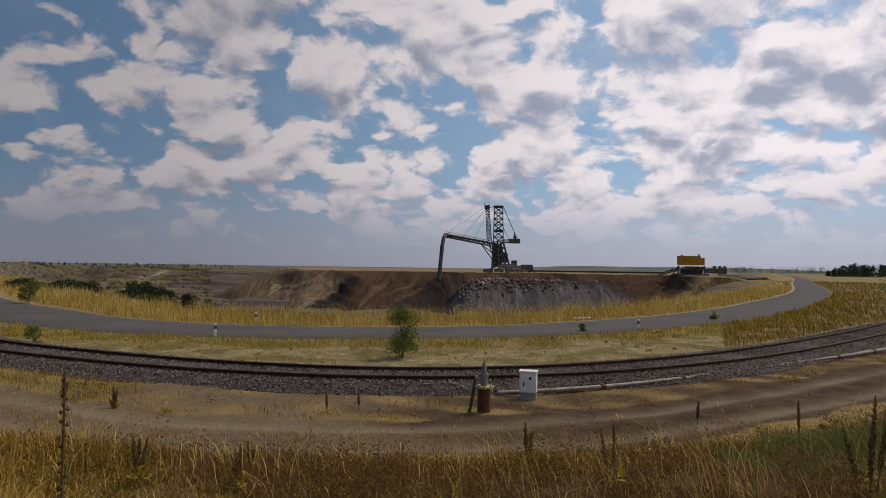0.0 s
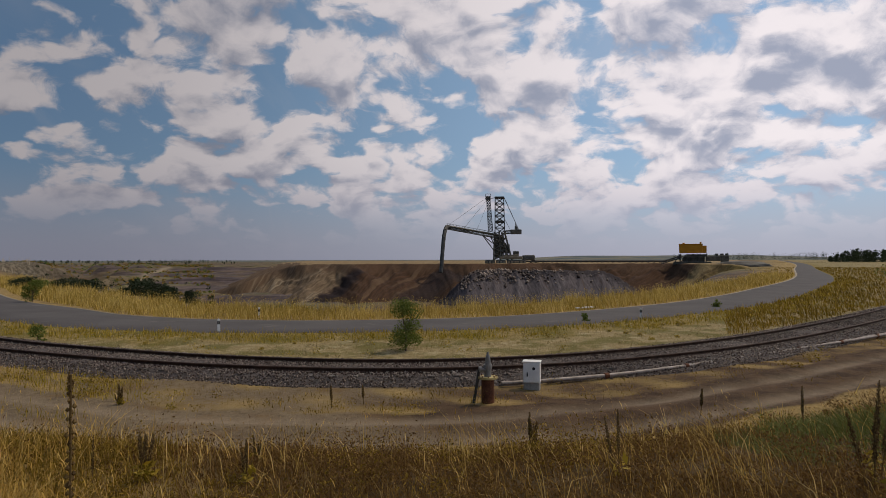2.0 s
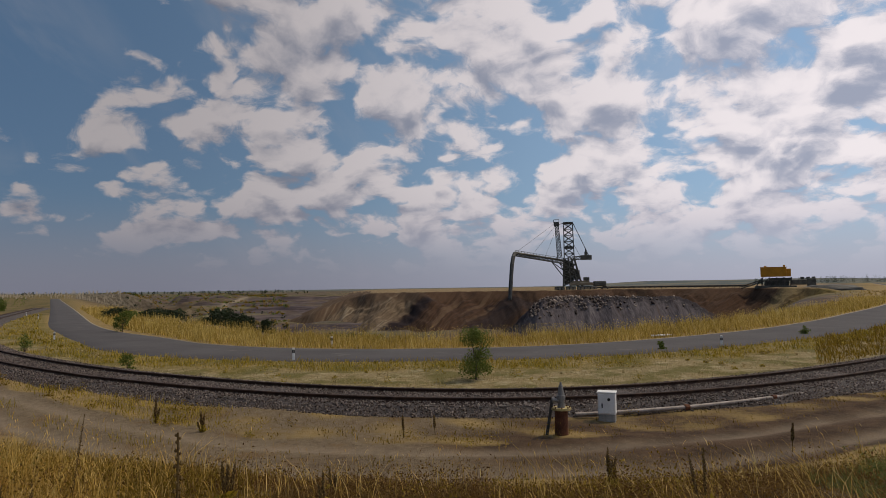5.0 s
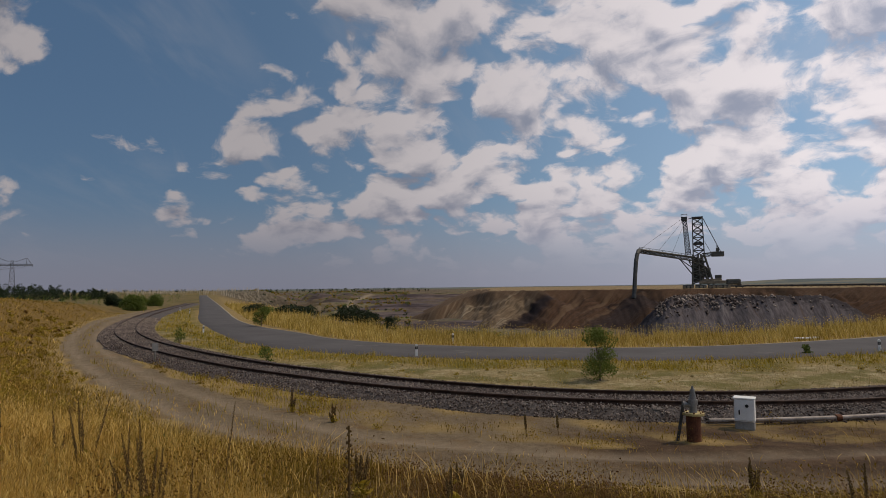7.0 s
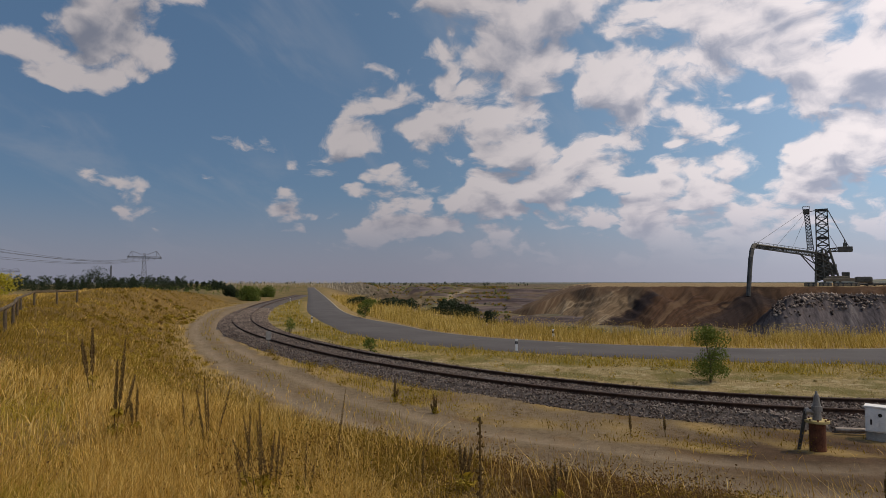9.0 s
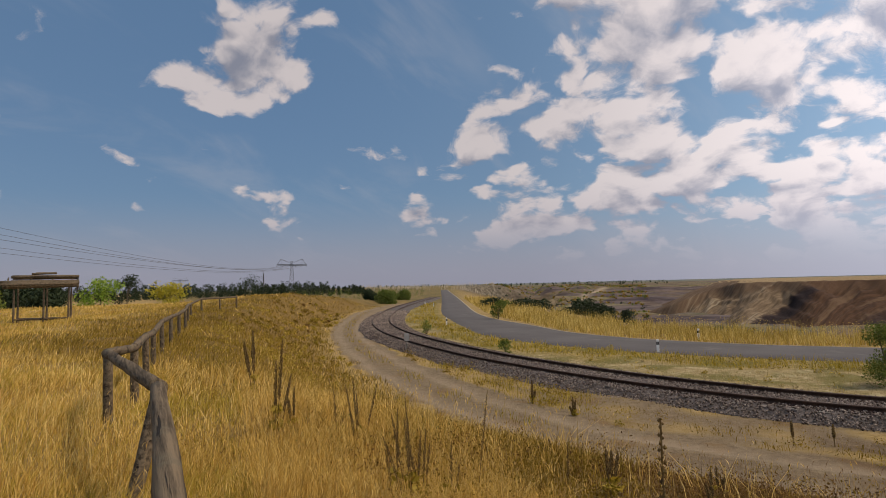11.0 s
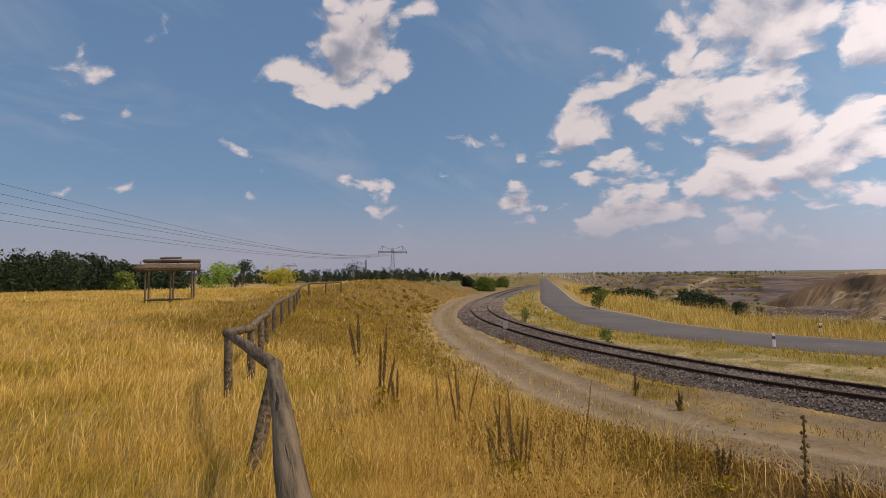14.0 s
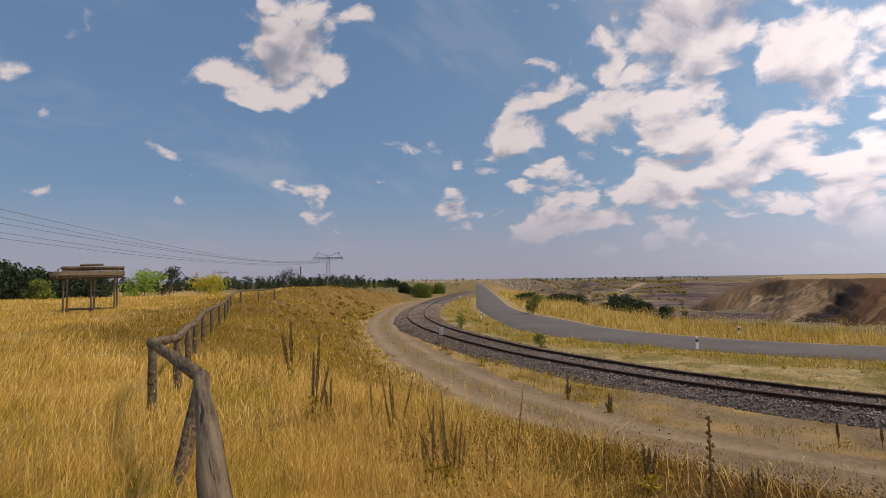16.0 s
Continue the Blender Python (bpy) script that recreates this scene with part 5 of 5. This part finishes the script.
# ---- shelter ----
def shelter():
    p = polar(70.2, 46)
    ob = thing("log_shelter", on_ground(p.x, p.y), "open shelter of weathered logs with a plank roof", "shelter", turn=math.degrees(math.atan2(-p.x, p.y)))
    ob.scale.z = 1.2
    k = 0
    for x in (-1.45, 0.05, 1.35):
        for y in (-0.55, 0.6):
            x2 = x + (0.18 if y > 0 else 0)
            part("post", log(bmesh.new(), (x2, y, -0.2), (x2 + 0.03, y, 1.9), 0.062, 0.055, 300 + k, 8, 4), M_LOG, ob, smooth=True)
            k += 1
    for y, z in ((-0.65, 1.86), (0.7, 1.95)):
        part("beam", log(bmesh.new(), (-2.0, y, z), (1.9, y, z + 0.02), 0.09, 0.08, 310 + int(z * 10), 8, 5), M_LOG, ob, smooth=True)
    for i in range(4):
        y, z = -1.05 + i * 0.19, 1.96 + i * 0.05
        part("roof_log", log(bmesh.new(), (-2.15 + 0.1 * (i % 3), y, z), (1.85 + 0.08 * (i % 2), y, z + 0.02), 0.062, 0.055, 320 + i, 8, 5), M_LOG, ob, smooth=True)
    for i in range(7):
        y, z = -0.1 + i * 0.21, 2.36 + (0.03 if i % 2 else 0) - max(0, i - 2) * 0.10
        part("roof_log", log(bmesh.new(), (-1.6 + 0.07 * (i % 2), y, z), (1.95, y, z), 0.062, 0.055, 330 + i, 8, 5), M_LOG, ob, smooth=True)
    for i in range(4):
        part("roof_log", log(bmesh.new(), (-0.55 + 0.22 * (i % 2), -0.25 + i * 0.2, 2.50 + 0.03 * (i % 2)), (0.75 - 0.2 * (i % 3), -0.25 + i * 0.2, 2.54), 0.055, 0.05, 360 + i, 8, 4), M_LOG, ob, smooth=True)
    for x in (-1.75, -0.6, 0.55, 1.6):
        part("rafter", log(bmesh.new(), (x, -1.15, 1.88), (x, 0.95, 2.33), 0.05, 0.045, 370 + int(x * 10), 7, 4), M_LOG, ob, smooth=True)
    bm = bmesh.new()
    vs = [bm.verts.new(v) for v in ((1.93, -0.5, 2.05), (1.93, 1.55, 1.55), (1.93, 0.5, 2.45), (1.86, -0.5, 2.05), (1.86, 1.55, 1.55), (1.86, 0.5, 2.45))]
    for q in ((0, 1, 2), (5, 4, 3), (0, 3, 4, 1), (1, 4, 5, 2), (2, 5, 3, 0)):
        bm.faces.new([vs[i] for i in q])
    part("gable", bm, M_STEEL, ob, "dark boarded gable end")
    for x in (-1.2, 0.2, 1.2):
        part("rail", log(bmesh.new(), (x - 0.3, -0.55, 0.24), (x + 0.3, -0.55, 0.26), 0.035, 0.035, 340 + int(x * 3), 7, 3), M_LOG, ob, smooth=True)
    part("bench", log(bmesh.new(), (-1.3, 0.2, 0.22), (1.2, 0.2, 0.22), 0.07, 0.06, 350, 8, 4), M_LOG, ob, smooth=True)


shelter()


# ---- pylons and wires ----
def pylon(az, r, tall, arm):
    p = polar(az, r)
    z0 = ground_z(p.x, p.y) - 0.3
    ob = thing("power_pylon", (p.x, p.y, z0), "grey steel lattice pylon with wide crossarm", "pylon", "power pylons", az)
    bm = bmesh.new()
    lattice(bm, (0, 0, 0), (0, 0, tall * 0.97), tall * 0.17, 7, tall * 0.0045, tall * 0.06)
    part("tower", bm, M_LATTICE, ob)
    bm = bmesh.new()
    lattice(bm, (-arm, 0, tall * 0.86), (arm, 0, tall * 0.86), tall * 0.045, 16, tall * 0.0035)
    for s in (-1, 1):
        rod(bm, (s * arm * 0.98, 0, tall * 0.86), (s * arm * 0.72, 0, tall * 1.05), tall * 0.005, sides=4)
        rod(bm, (s * arm * 0.72, 0, tall * 1.05), (s * arm * 0.15, 0, tall * 0.94), tall * 0.005, sides=4)
        rod(bm, (s * arm * 0.72, 0, tall * 1.05), (s * arm * 0.68, 0, tall * 0.86), tall * 0.005, sides=4)
    part("crossarm", bm, M_LATTICE, ob)
    tips = []
    for f in (-0.98, -0.6, -0.25, 0.25, 0.6, 0.98):
        bm = bmesh.new()
        rod(bm, (f * arm, 0, tall * 0.80), (f * arm, 0, tall * 0.845), tall * 0.008, sides=6)
        part("insulator", bm, M_STEEL, ob)
        tips.append(Vector(ob.matrix_basis @ Vector((f * arm, 0, tall * 0.80))))
    return tips


near_tips = pylon(51.2, 430, 21.0, 9.6)
far_tips = pylon(60.3, 900, 20.0, 10.0)
for i, (tip, el) in enumerate(zip(near_tips[:5], (7.6, 6.8, 5.3, 4.7, 6.1))):
    end = way(84.0, 0) * 95
    end = Vector((end.x, end.y, EYE + 95 * math.tan(radians(el))))
    pts = []
    for k in range(33):
        f = (k / 32) ** 1.6
        q = tip.lerp(end, f)
        q.z -= 4.2 * 4 * f * (1 - f)
        pts.append(q)
    bm = tube(bmesh.new(), pts, [0.012 + 0.00011 * q.length for q in pts])
    tagged(part("power_line", bm, M_STEEL), "thin dark overhead power line sagging to a pylon", "cable", "overhead power lines")
p = polar(53.6, 300)
mast = thing("antenna_mast", on_ground(p.x, p.y), "slender grey radio mast above the trees", "mast")
bm = bmesh.new()
lattice(bm, (0, 0, 0), (0, 0, 10.5), 0.5, 12, 0.05, 0.25)
part("pole", bm, M_LATTICE, mast)


# ---- woods ----
def wood(name, label, spots, seed, mat=None, per=70):
    """Many far trees in one mesh: ragged clumps of small leaf cards."""
    g = np.random.RandomState(seed)
    cen, rad = [], []
    for x, y, h in spots:
        z = ground_z(x, y)
        for k in range(7):
            f = k / 6
            cen.append((x + g.normal(0, h * 0.05), y + g.normal(0, h * 0.05), z + h * (0.08 + 0.86 * f)))
            rad.append(h * (0.50 - 0.30 * f) * g.uniform(0.6, 1.2))
    me = leaf_cloud(cen, rad, len(spots) * per, np.mean([s[2] for s in spots]) * 0.06, seed + 1, 0.6)
    return tagged(part_mesh(name, me, mat or M_PINE), label, "wood", kind="stuff")


g = np.random.RandomState(400)
rows = []
for i in range(280):
    a = g.uniform(69, 92)
    r = g.uniform(150, 215)
    p = polar(a, r)
    rows.append((p.x, p.y, (5.2 + 3.2 * soft(a, 71, 77)) * g.uniform(0.55, 1.12) * r / 170))
wood("pine_wood", "dark pine wood beyond the meadow", rows, 401, per=260)
rows = []
for i in range(300):
    a = g.uniform(45, 70)
    r = g.uniform(260, 420)
    p = polar(a, r)
    rows.append((p.x, p.y, g.uniform(2.8, 5.0) * r / 300 * (1.15 if a > 48 else 0.8)))
wood("mixed_wood", "dark mixed wood along the field's edge", rows, 403, per=200)
rows = []
for i in range(150):
    p = polar(g.uniform(39.5, 52), g.uniform(150, 390))
    rows.append((p.x, p.y, g.uniform(1.0, 2.6)))
wood("scrub_belt", "dark olive scrub beyond the railway bend", rows, 409, M_LEAF, 60)
rows = []
for i in range(130):
    a = g.uniform(-40, -31.3)
    r = g.uniform(560, 680)
    p = polar(a, r)
    rows.append((p.x, p.y, g.uniform(7, 10.5) * min(1.0, 0.55 + (-31.3 - a) * 0.3)))
wood("pine_wood", "dark pine wood beyond the fields", rows, 405, per=200)
rows = []
for i in range(260):
    a = g.uniform(-34, -20)
    p = polar(a, g.uniform(1300, 1900))
    rows.append((p.x, p.y, g.uniform(9, 16)))
for i in range(240):
    a = g.uniform(18, 50)
    p = polar(a, g.uniform(800, 1500))
    rows.append((p.x, p.y, g.uniform(2.0, 5.0)))
wood("distant_wood", "hazy dark woods on the horizon", rows, 407, per=60)
for m, sd, n, lb in ((M_BANK, 411, 2200, "olive scrub scattered over the pit floor"), (M_LEAF, 413, 1300, "green scrub scattered over the pit floor"), (M_PINE, 415, 600, "dark bushes scattered over the pit floor")):
    g = np.random.RandomState(sd)
    x, y = sown(n * 2, 12, 47, 110, 800, sd, 0.9)
    az, r = np.degrees(np.arctan2(-x, y)), np.hypot(x, y)
    ok = (aside(x, y, ROAD) < -30) & ~((az < 20) & (r > 225)) & (g.rand(len(x)) < 0.5 + 0.5 * lumps(x, y, 60, 416))
    bushy("pit_scrub", lb, m, (x[ok], y[ok], g.uniform(0.5, 1.7, int(ok.sum()))), 16, 0.42, sd + 1)
# pale bare saplings on the far bank
cols = []
for i in range(420):
    a, r = g.uniform(33, 46), g.uniform(395, 470)
    p = polar(a, r)
    z = ground_z(p.x, p.y)
    cols.append((p.x, p.y, z, g.uniform(1.6, 3.6)))
v, f = [], []
for i, (x, y, z, h) in enumerate(cols):
    w = 0.16
    d = way(math.degrees(math.atan2(-x, y)) + 90) * w
    e = way(math.degrees(math.atan2(-x, y))) * w
    v += [(x - d.x, y - d.y, z - 0.3), (x + d.x, y + d.y, z - 0.3), (x + e.x, y + e.y, z - 0.3), (x, y, z + h)]
    f += [(4 * i, 4 * i + 1, 4 * i + 3), (4 * i + 1, 4 * i + 2, 4 * i + 3), (4 * i + 2, 4 * i, 4 * i + 3)]
tagged(part_mesh("bare_saplings", mesh_np("bare_saplings", v, f), M_EDGE), "pale leafless saplings on the pit's far bank", "saplings", kind="stuff")

# clods along the clay ridge
g = np.random.RandomState(420)
base = np.array([[1, 0, 0], [-1, 0, 0], [0, 1, 0], [0, -1, 0], [0, 0, 1], [0, 0, -1]], float)
tri = np.array([[0, 2, 4], [2, 1, 4], [1, 3, 4], [3, 0, 4], [2, 0, 5], [1, 2, 5], [3, 1, 5], [0, 3, 5]])
n = 520
a = -1.6 - np.abs(g.normal(0, 4.5, n))
q = -np.abs(g.normal(0, 6, n)) + 2
r = 243 + 3 * np.sin(a * 0.8) + q
z = bench_z(a, q)
c = np.stack([-np.sin(np.radians(a)) * r, np.cos(np.radians(a)) * r, z], 1)
v = (base[None] + g.uniform(-.5, .5, (n, 6, 3))) * g.uniform(0.2, 0.8, (n, 1, 1)) + c[:, None]
tagged(part_mesh("clay_clods", mesh_np("clay_clods", v.reshape(-1, 3), (tri[None] + 6 * np.arange(n)[:, None, None]).reshape(-1, 3)), M_STONE), "broken dark clay clods on the ridge", "clods", kind="stuff")


# ---- the spreader on the heap ----
def spreader():
    r0 = 322.0
    p = polar(-5.05, r0)
    k = r0 / 1120.0
    ob = thing("spreader", (p.x, p.y, PLATEAU - 0.2), "huge dark steel spreader with lattice mast and boom", "mining machine", turn=-5.05)

    def P(x, z, y=0.0):
        return Vector((x * k, y, z * k))
    # crawlers
    for x in (-16, 3, 22, 38):
        for y in (-4.5, 4.5):
            bm = bmesh.new()
            box(bm, (x - 9) * k, (x + 8) * k, y - 1.2, y + 1.2, 0.0, 6.5 * k, 0.5)
            crawler = part("crawler", bm, M_STEEL, ob, "dusty crawler track")
            for dx in (-6, 0, 6):
                bm = bmesh.new()
                rod(bm, ((x + dx) * k, y - 1.35, 3.0 * k), ((x + dx) * k, y + 1.35, 3.0 * k), 2.3 * k, sides=10)
                part("wheel", bm, M_DECK, crawler)
    bm = bmesh.new()
    box(bm, 0 * k, 40 * k, -5, 5, 8 * k, 13 * k, 0.3)
    box(bm, 4 * k, 34 * k, -4, 4, 13 * k, 16 * k, 0.2)
    part("deck", bm, M_DECK, ob, "dusty tan platform")
    bm = bmesh.new()
    box(bm, 40 * k, 62 * k, -3, 3, 6 * k, 15 * k, 0.8)
    box(bm, 24 * k, 34 * k, -3, 2, 16 * k, 22 * k, 0.3)
    part("drive_house", bm, M_MACHINE, ob, "dark drive housing")
    # tower body, leaning back
    bm = bmesh.new()
    for y in (-3.2, 3.2):
        for (xa, xb) in ((-10, -8), (2, 0), (14, 4), (22, 9)):
            rod(bm, P(xa, 6, y), P(xb, 56, y * 0.9), 0.45, sides=5)
        for za in range(8, 52, 9):
            rod(bm, P(-10 + za * 0.03, za, y), P(16 - za * 0.15, za + 9, y), 0.28, sides=4)
            rod(bm, P(18 - za * 0.18, za, y), P(-9, za + 9, y), 0.28, sides=4)
    box(bm, -8 * k, 8 * k, -2.4, 2.4, 10 * k, 50 * k, 0.3)
    box(bm, 4 * k, 18 * k, -2.2, 2.2, 18 * k, 34 * k, 0.3)
    part("tower", bm, M_MACHINE, ob)
    bm = bmesh.new()
    lattice(bm, P(1, 52), P(0.5, 116), 17 * k, 6, 0.17, 15 * k)
    box(bm, -8 * k, 9 * k, -2.4, 2.4, 115 * k, 118 * k, 0.1)
    box(bm, -6 * k, 6 * k, -2, 2, 72 * k, 76 * k, 0.1)
    part("mast", bm, M_STEEL, ob, "dark lattice mast")
    bm = bmesh.new()
    lattice(bm, P(-15, 55), P(-19, 112), 8 * k, 12, 0.11, 6 * k)
    second = part("second_mast", bm, M_LATTICE, ob, "slender grey lattice mast")
    bm = bmesh.new()
    box(bm, -24 * k, -15 * k, -1.3, 1.3, 112 * k, 119 * k, 0.2)
    for x in (-24, -15):
        rod(bm, P(x, 118, -1.2), P(x, 123, -1.2), 0.1, sides=4)
    rod(bm, P(-24, 123, -1.2), P(-15, 123, -1.2), 0.1, sides=4)
    rod(bm, P(-15, 115), P(-6, 117), 0.15, sides=4)
    part("cabin", bm, M_STEEL, second, "dark cabin on the mast")
    # discharge boom reaching out over the edge
    e = Vector(ob.matrix_basis.inverted() @ Vector((*polar(-0.35, 296).xy, EYE + 296 * math.tan(radians(2.85)))))
    s = P(-2, 48)
    bm = bmesh.new()
    lattice(bm, s, e, 6.2 * k, 20, 0.16, 5.0 * k)
    up = Vector((0, 0, 2.2 * k))
    rod(bm, s + up, e + up, 0.55, sides=5)
    part("boom", bm, M_MACHINE, ob, "long dark conveyor boom")
    bm = bmesh.new()
    for i in range(19):
        q = s.lerp(e, i / 18) + Vector((0, 0, 3 * k))
        rod(bm, q, q + Vector((0, 0, 3.6 * k)), 0.09, sides=4)
    rod(bm, s + Vector((0, 0, 6.4 * k)), e + Vector((0, 0, 6.4 * k)), 0.09, sides=4)
    part("railing", bm, M_LATTICE, ob)
    bm = bmesh.new()
    for y in (-1.4, 1.4):
        rod(bm, P(-4, 16, y), s.lerp(e, 0.32) + Vector((0, y, -3 * k)), 0.26, sides=5)
        rod(bm, P(-6, 32, y), s.lerp(e, 0.32) + Vector((0, y, -3 * k)), 0.2, sides=5)
        rod(bm, P(-4, 22, y), s.lerp(e, 0.16) + Vector((0, y, -3 * k)), 0.2, sides=5)
        rod(bm, P(-6, 38, y), s.lerp(e, 0.16) + Vector((0, y, -3 * k)), 0.18, sides=5)
    part("strut", bm, M_STEEL, ob)
    # chute hanging from the boom's end
    f = Vector(ob.matrix_basis.inverted() @ Vector((*polar(0.22, 284).xy, EYE + 284 * math.tan(radians(-1.25)))))
    bm = bmesh.new()
    d = Vector((f.x - e.x, f.y - e.y, 0))
    pts = [e + Vector((2.0 * k, 0, 1.2 * k)), e + d * 0.12 + Vector((0, 0, 0.6 * k)), e + d * 0.38 + Vector((0, 0, -6 * k)), e + d * 0.58 + Vector((0, 0, -18 * k)), e + d * 0.80 + (Vector((0, 0, f.z - e.z)) * 0.6), f]
    for i, (a, b) in enumerate(zip(pts, pts[1:])):
        rod(bm, a, b, 0.95, 0.95 - 0.02 * i, 8)
    part("chute", bm, M_STEEL, ob, "dark hanging discharge chute")
    # counterweight arm
    bm = bmesh.new()
    lattice(bm, P(6, 55), P(36, 57), 5 * k, 6, 0.14)
    part("counter_arm", bm, M_STEEL, ob)
    bm = bmesh.new()
    box(bm, 20 * k, 39 * k, -2, 2, 52 * k, 60 * k, 0.3)
    box(bm, 27 * k, 32 * k, -1, 1, 60 * k, 66 * k, 0.2)
    rod(bm, P(29, 66), P(29, 71), 0.25, sides=5)
    part("counterweight", bm, M_MACHINE, ob, "dark counterweight box")
    for a, b, r in ((P(-19, 119), e + up, 0.07), (P(-18, 117), s.lerp(e, 0.7) + up, 0.07), (P(-17, 115), s.lerp(e, 0.45) + up, 0.07),
                    (P(9, 116, -2), P(34, 60, -1.5), 0.09), (P(9, 116, 2), P(34, 60, 1.5), 0.09), (P(9, 80), P(20, 58), 0.09)):
        bm = bmesh.new()
        rod(bm, a, b, r, sides=4)
        part("stay_cable", bm, M_LATTICE, ob)


spreader()


# ---- conveyor drive station and belt line ----
def drive_station():
    r0 = 300.0
    p = polar(-21.4, r0)
    k = r0 / 1120.0
    ob = thing("drive_station", (p.x, p.y, PLATEAU - 0.5), "conveyor drive station with a yellow-orange engine house", "mining machine", turn=-21.4)
    bm = bmesh.new()
    box(bm, -19 * k, 17 * k, -3, 3, 19 * k, 33 * k, 0.2)
    box(bm, 17 * k, 23 * k, -2.5, 2.5, 19 * k, 31 * k, 0.2)
    house = part("engine_house", bm, M_ORANGE, ob, "yellow-orange sheet metal house")
    bm = bmesh.new()
    box(bm, -19.5 * k, 17.5 * k, -3.2, 3.2, 33 * k, 34 * k, 0.1)
    rod(bm, P3(-12, 34, k), P3(-12, 36, k), 0.5, sides=8)
    rod(bm, P3(14, 34, k), P3(14, 37, k), 0.4, sides=8)
    part("roof", bm, M_ORANGE, house)
    for x in (-18, -8, 2, 12, 22):
        for y in (-2.8, 2.8):
            bm = bmesh.new()
            rod(bm, (x * k, y, 0), (x * k + 0.4, y, 18 * k), 0.22, sides=5)
            rod(bm, ((x - 8) * k, y, 1), (x * k, y, 17 * k), 0.15, sides=4)
            part("leg", bm, M_STEEL, ob)
    bm = bmesh.new()
    box(bm, -20 * k, 24 * k, -3, 3, 12 * k, 13.5 * k, 0.1)
    box(bm, -14 * k, 20 * k, -1.8, 1.8, 5 * k, 12 * k, 0.3)
    box(bm, -6 * k, 24 * k, -2.2, 2.2, 13.5 * k, 17 * k, 0.3)
    box(bm, -28 * k, 30 * k, -3.4, 3.4, 0, 5 * k, 0.3)
    part("frame", bm, M_MACHINE, ob)
    bm = bmesh.new()
    box(bm, 22 * k, 44 * k, -2.6, 2.6, 6 * k, 14 * k, 0.4)
    box(bm, 44 * k, 56 * k, -2.4, 2.4, 3 * k, 15 * k, 0.3)
    for x in (38, 46, 53):
        box(bm, (x - 2.5) * k, (x + 2.5) * k, -1, 1, 14 * k, 18 * k, 0.15)
    part("machinery", bm, M_MACHINE, ob, "grey gearbox and drums")
    bm = bmesh.new()
    lattice(bm, (-48 * k, 0, 2.5 * k), (-16 * k, 0, 13 * k), 3.4 * k, 8, 0.12)
    part("ramp", bm, M_STEEL, ob)


def P3(x, z, k):
    return Vector((x * k, 0, z * k))


drive_station()
a, b = polar(-19.4, 318, PLATEAU), polar(-6.2, 372, PLATEAU - 0.2)
belt = thing("belt_conveyor", tuple(a), "long dark belt conveyor across the heap's top", "conveyor")
d = b - a
for i in range(30):
    q = d * (i / 30)
    bm = bmesh.new()
    w = d / 30 * 0.96
    rod(bm, q + Vector((0, 0, 1.0)), q + w + Vector((0, 0, 1.0)), 0.45, sides=6)
    for f in (0.1, 0.9):
        rod(bm, q + w * f + Vector((0, 0, -0.4)), q + w * f + Vector((0, 0, 1.0)), 0.14, sides=4)
    part("section", bm, M_STEEL, belt)
p = polar(-25.2, 280)
bm = bmesh.new()
bmesh.ops.create_icosphere(bm, subdivisions=4, radius=1.0)
for v in bm.verts:
    v.co += v.normal * 0.12 * noise.noise(v.co * 3.0)
    v.co.x, v.co.y, v.co.z = v.co.x * 11.0, v.co.y * 6.0, v.co.z * 2.1
heap = part("coal_heap", bm, M_STEEL, smooth=True)
heap.matrix_basis = pose(p.x, p.y, PLATEAU - 1.0, 0, 0, -25)
tagged(heap, "low black heap beside the drive station", "heap", kind="structure")
p = polar(-8.1, 330)
car = thing("site_vehicle", (p.x, p.y, PLATEAU - 0.05), "small dark works vehicle on the heap's top", "vehicle", turn=-8)
bm = bmesh.new()
box(bm, -2.0, 2.0, -0.9, 0.9, 0.4, 1.1, 0.2)
box(bm, -1.2, 1.0, -0.8, 0.8, 1.1, 1.8, 0.3)
part("body", bm, M_STEEL, car)
for x in (-1.3, 1.3):
    for y in (-0.9, 0.9):
        bm = bmesh.new()
        rod(bm, (x, y - 0.12, 0.36), (x, y + 0.12, 0.36), 0.36, sides=12)
        part("wheel", bm, M_BLACK, car)
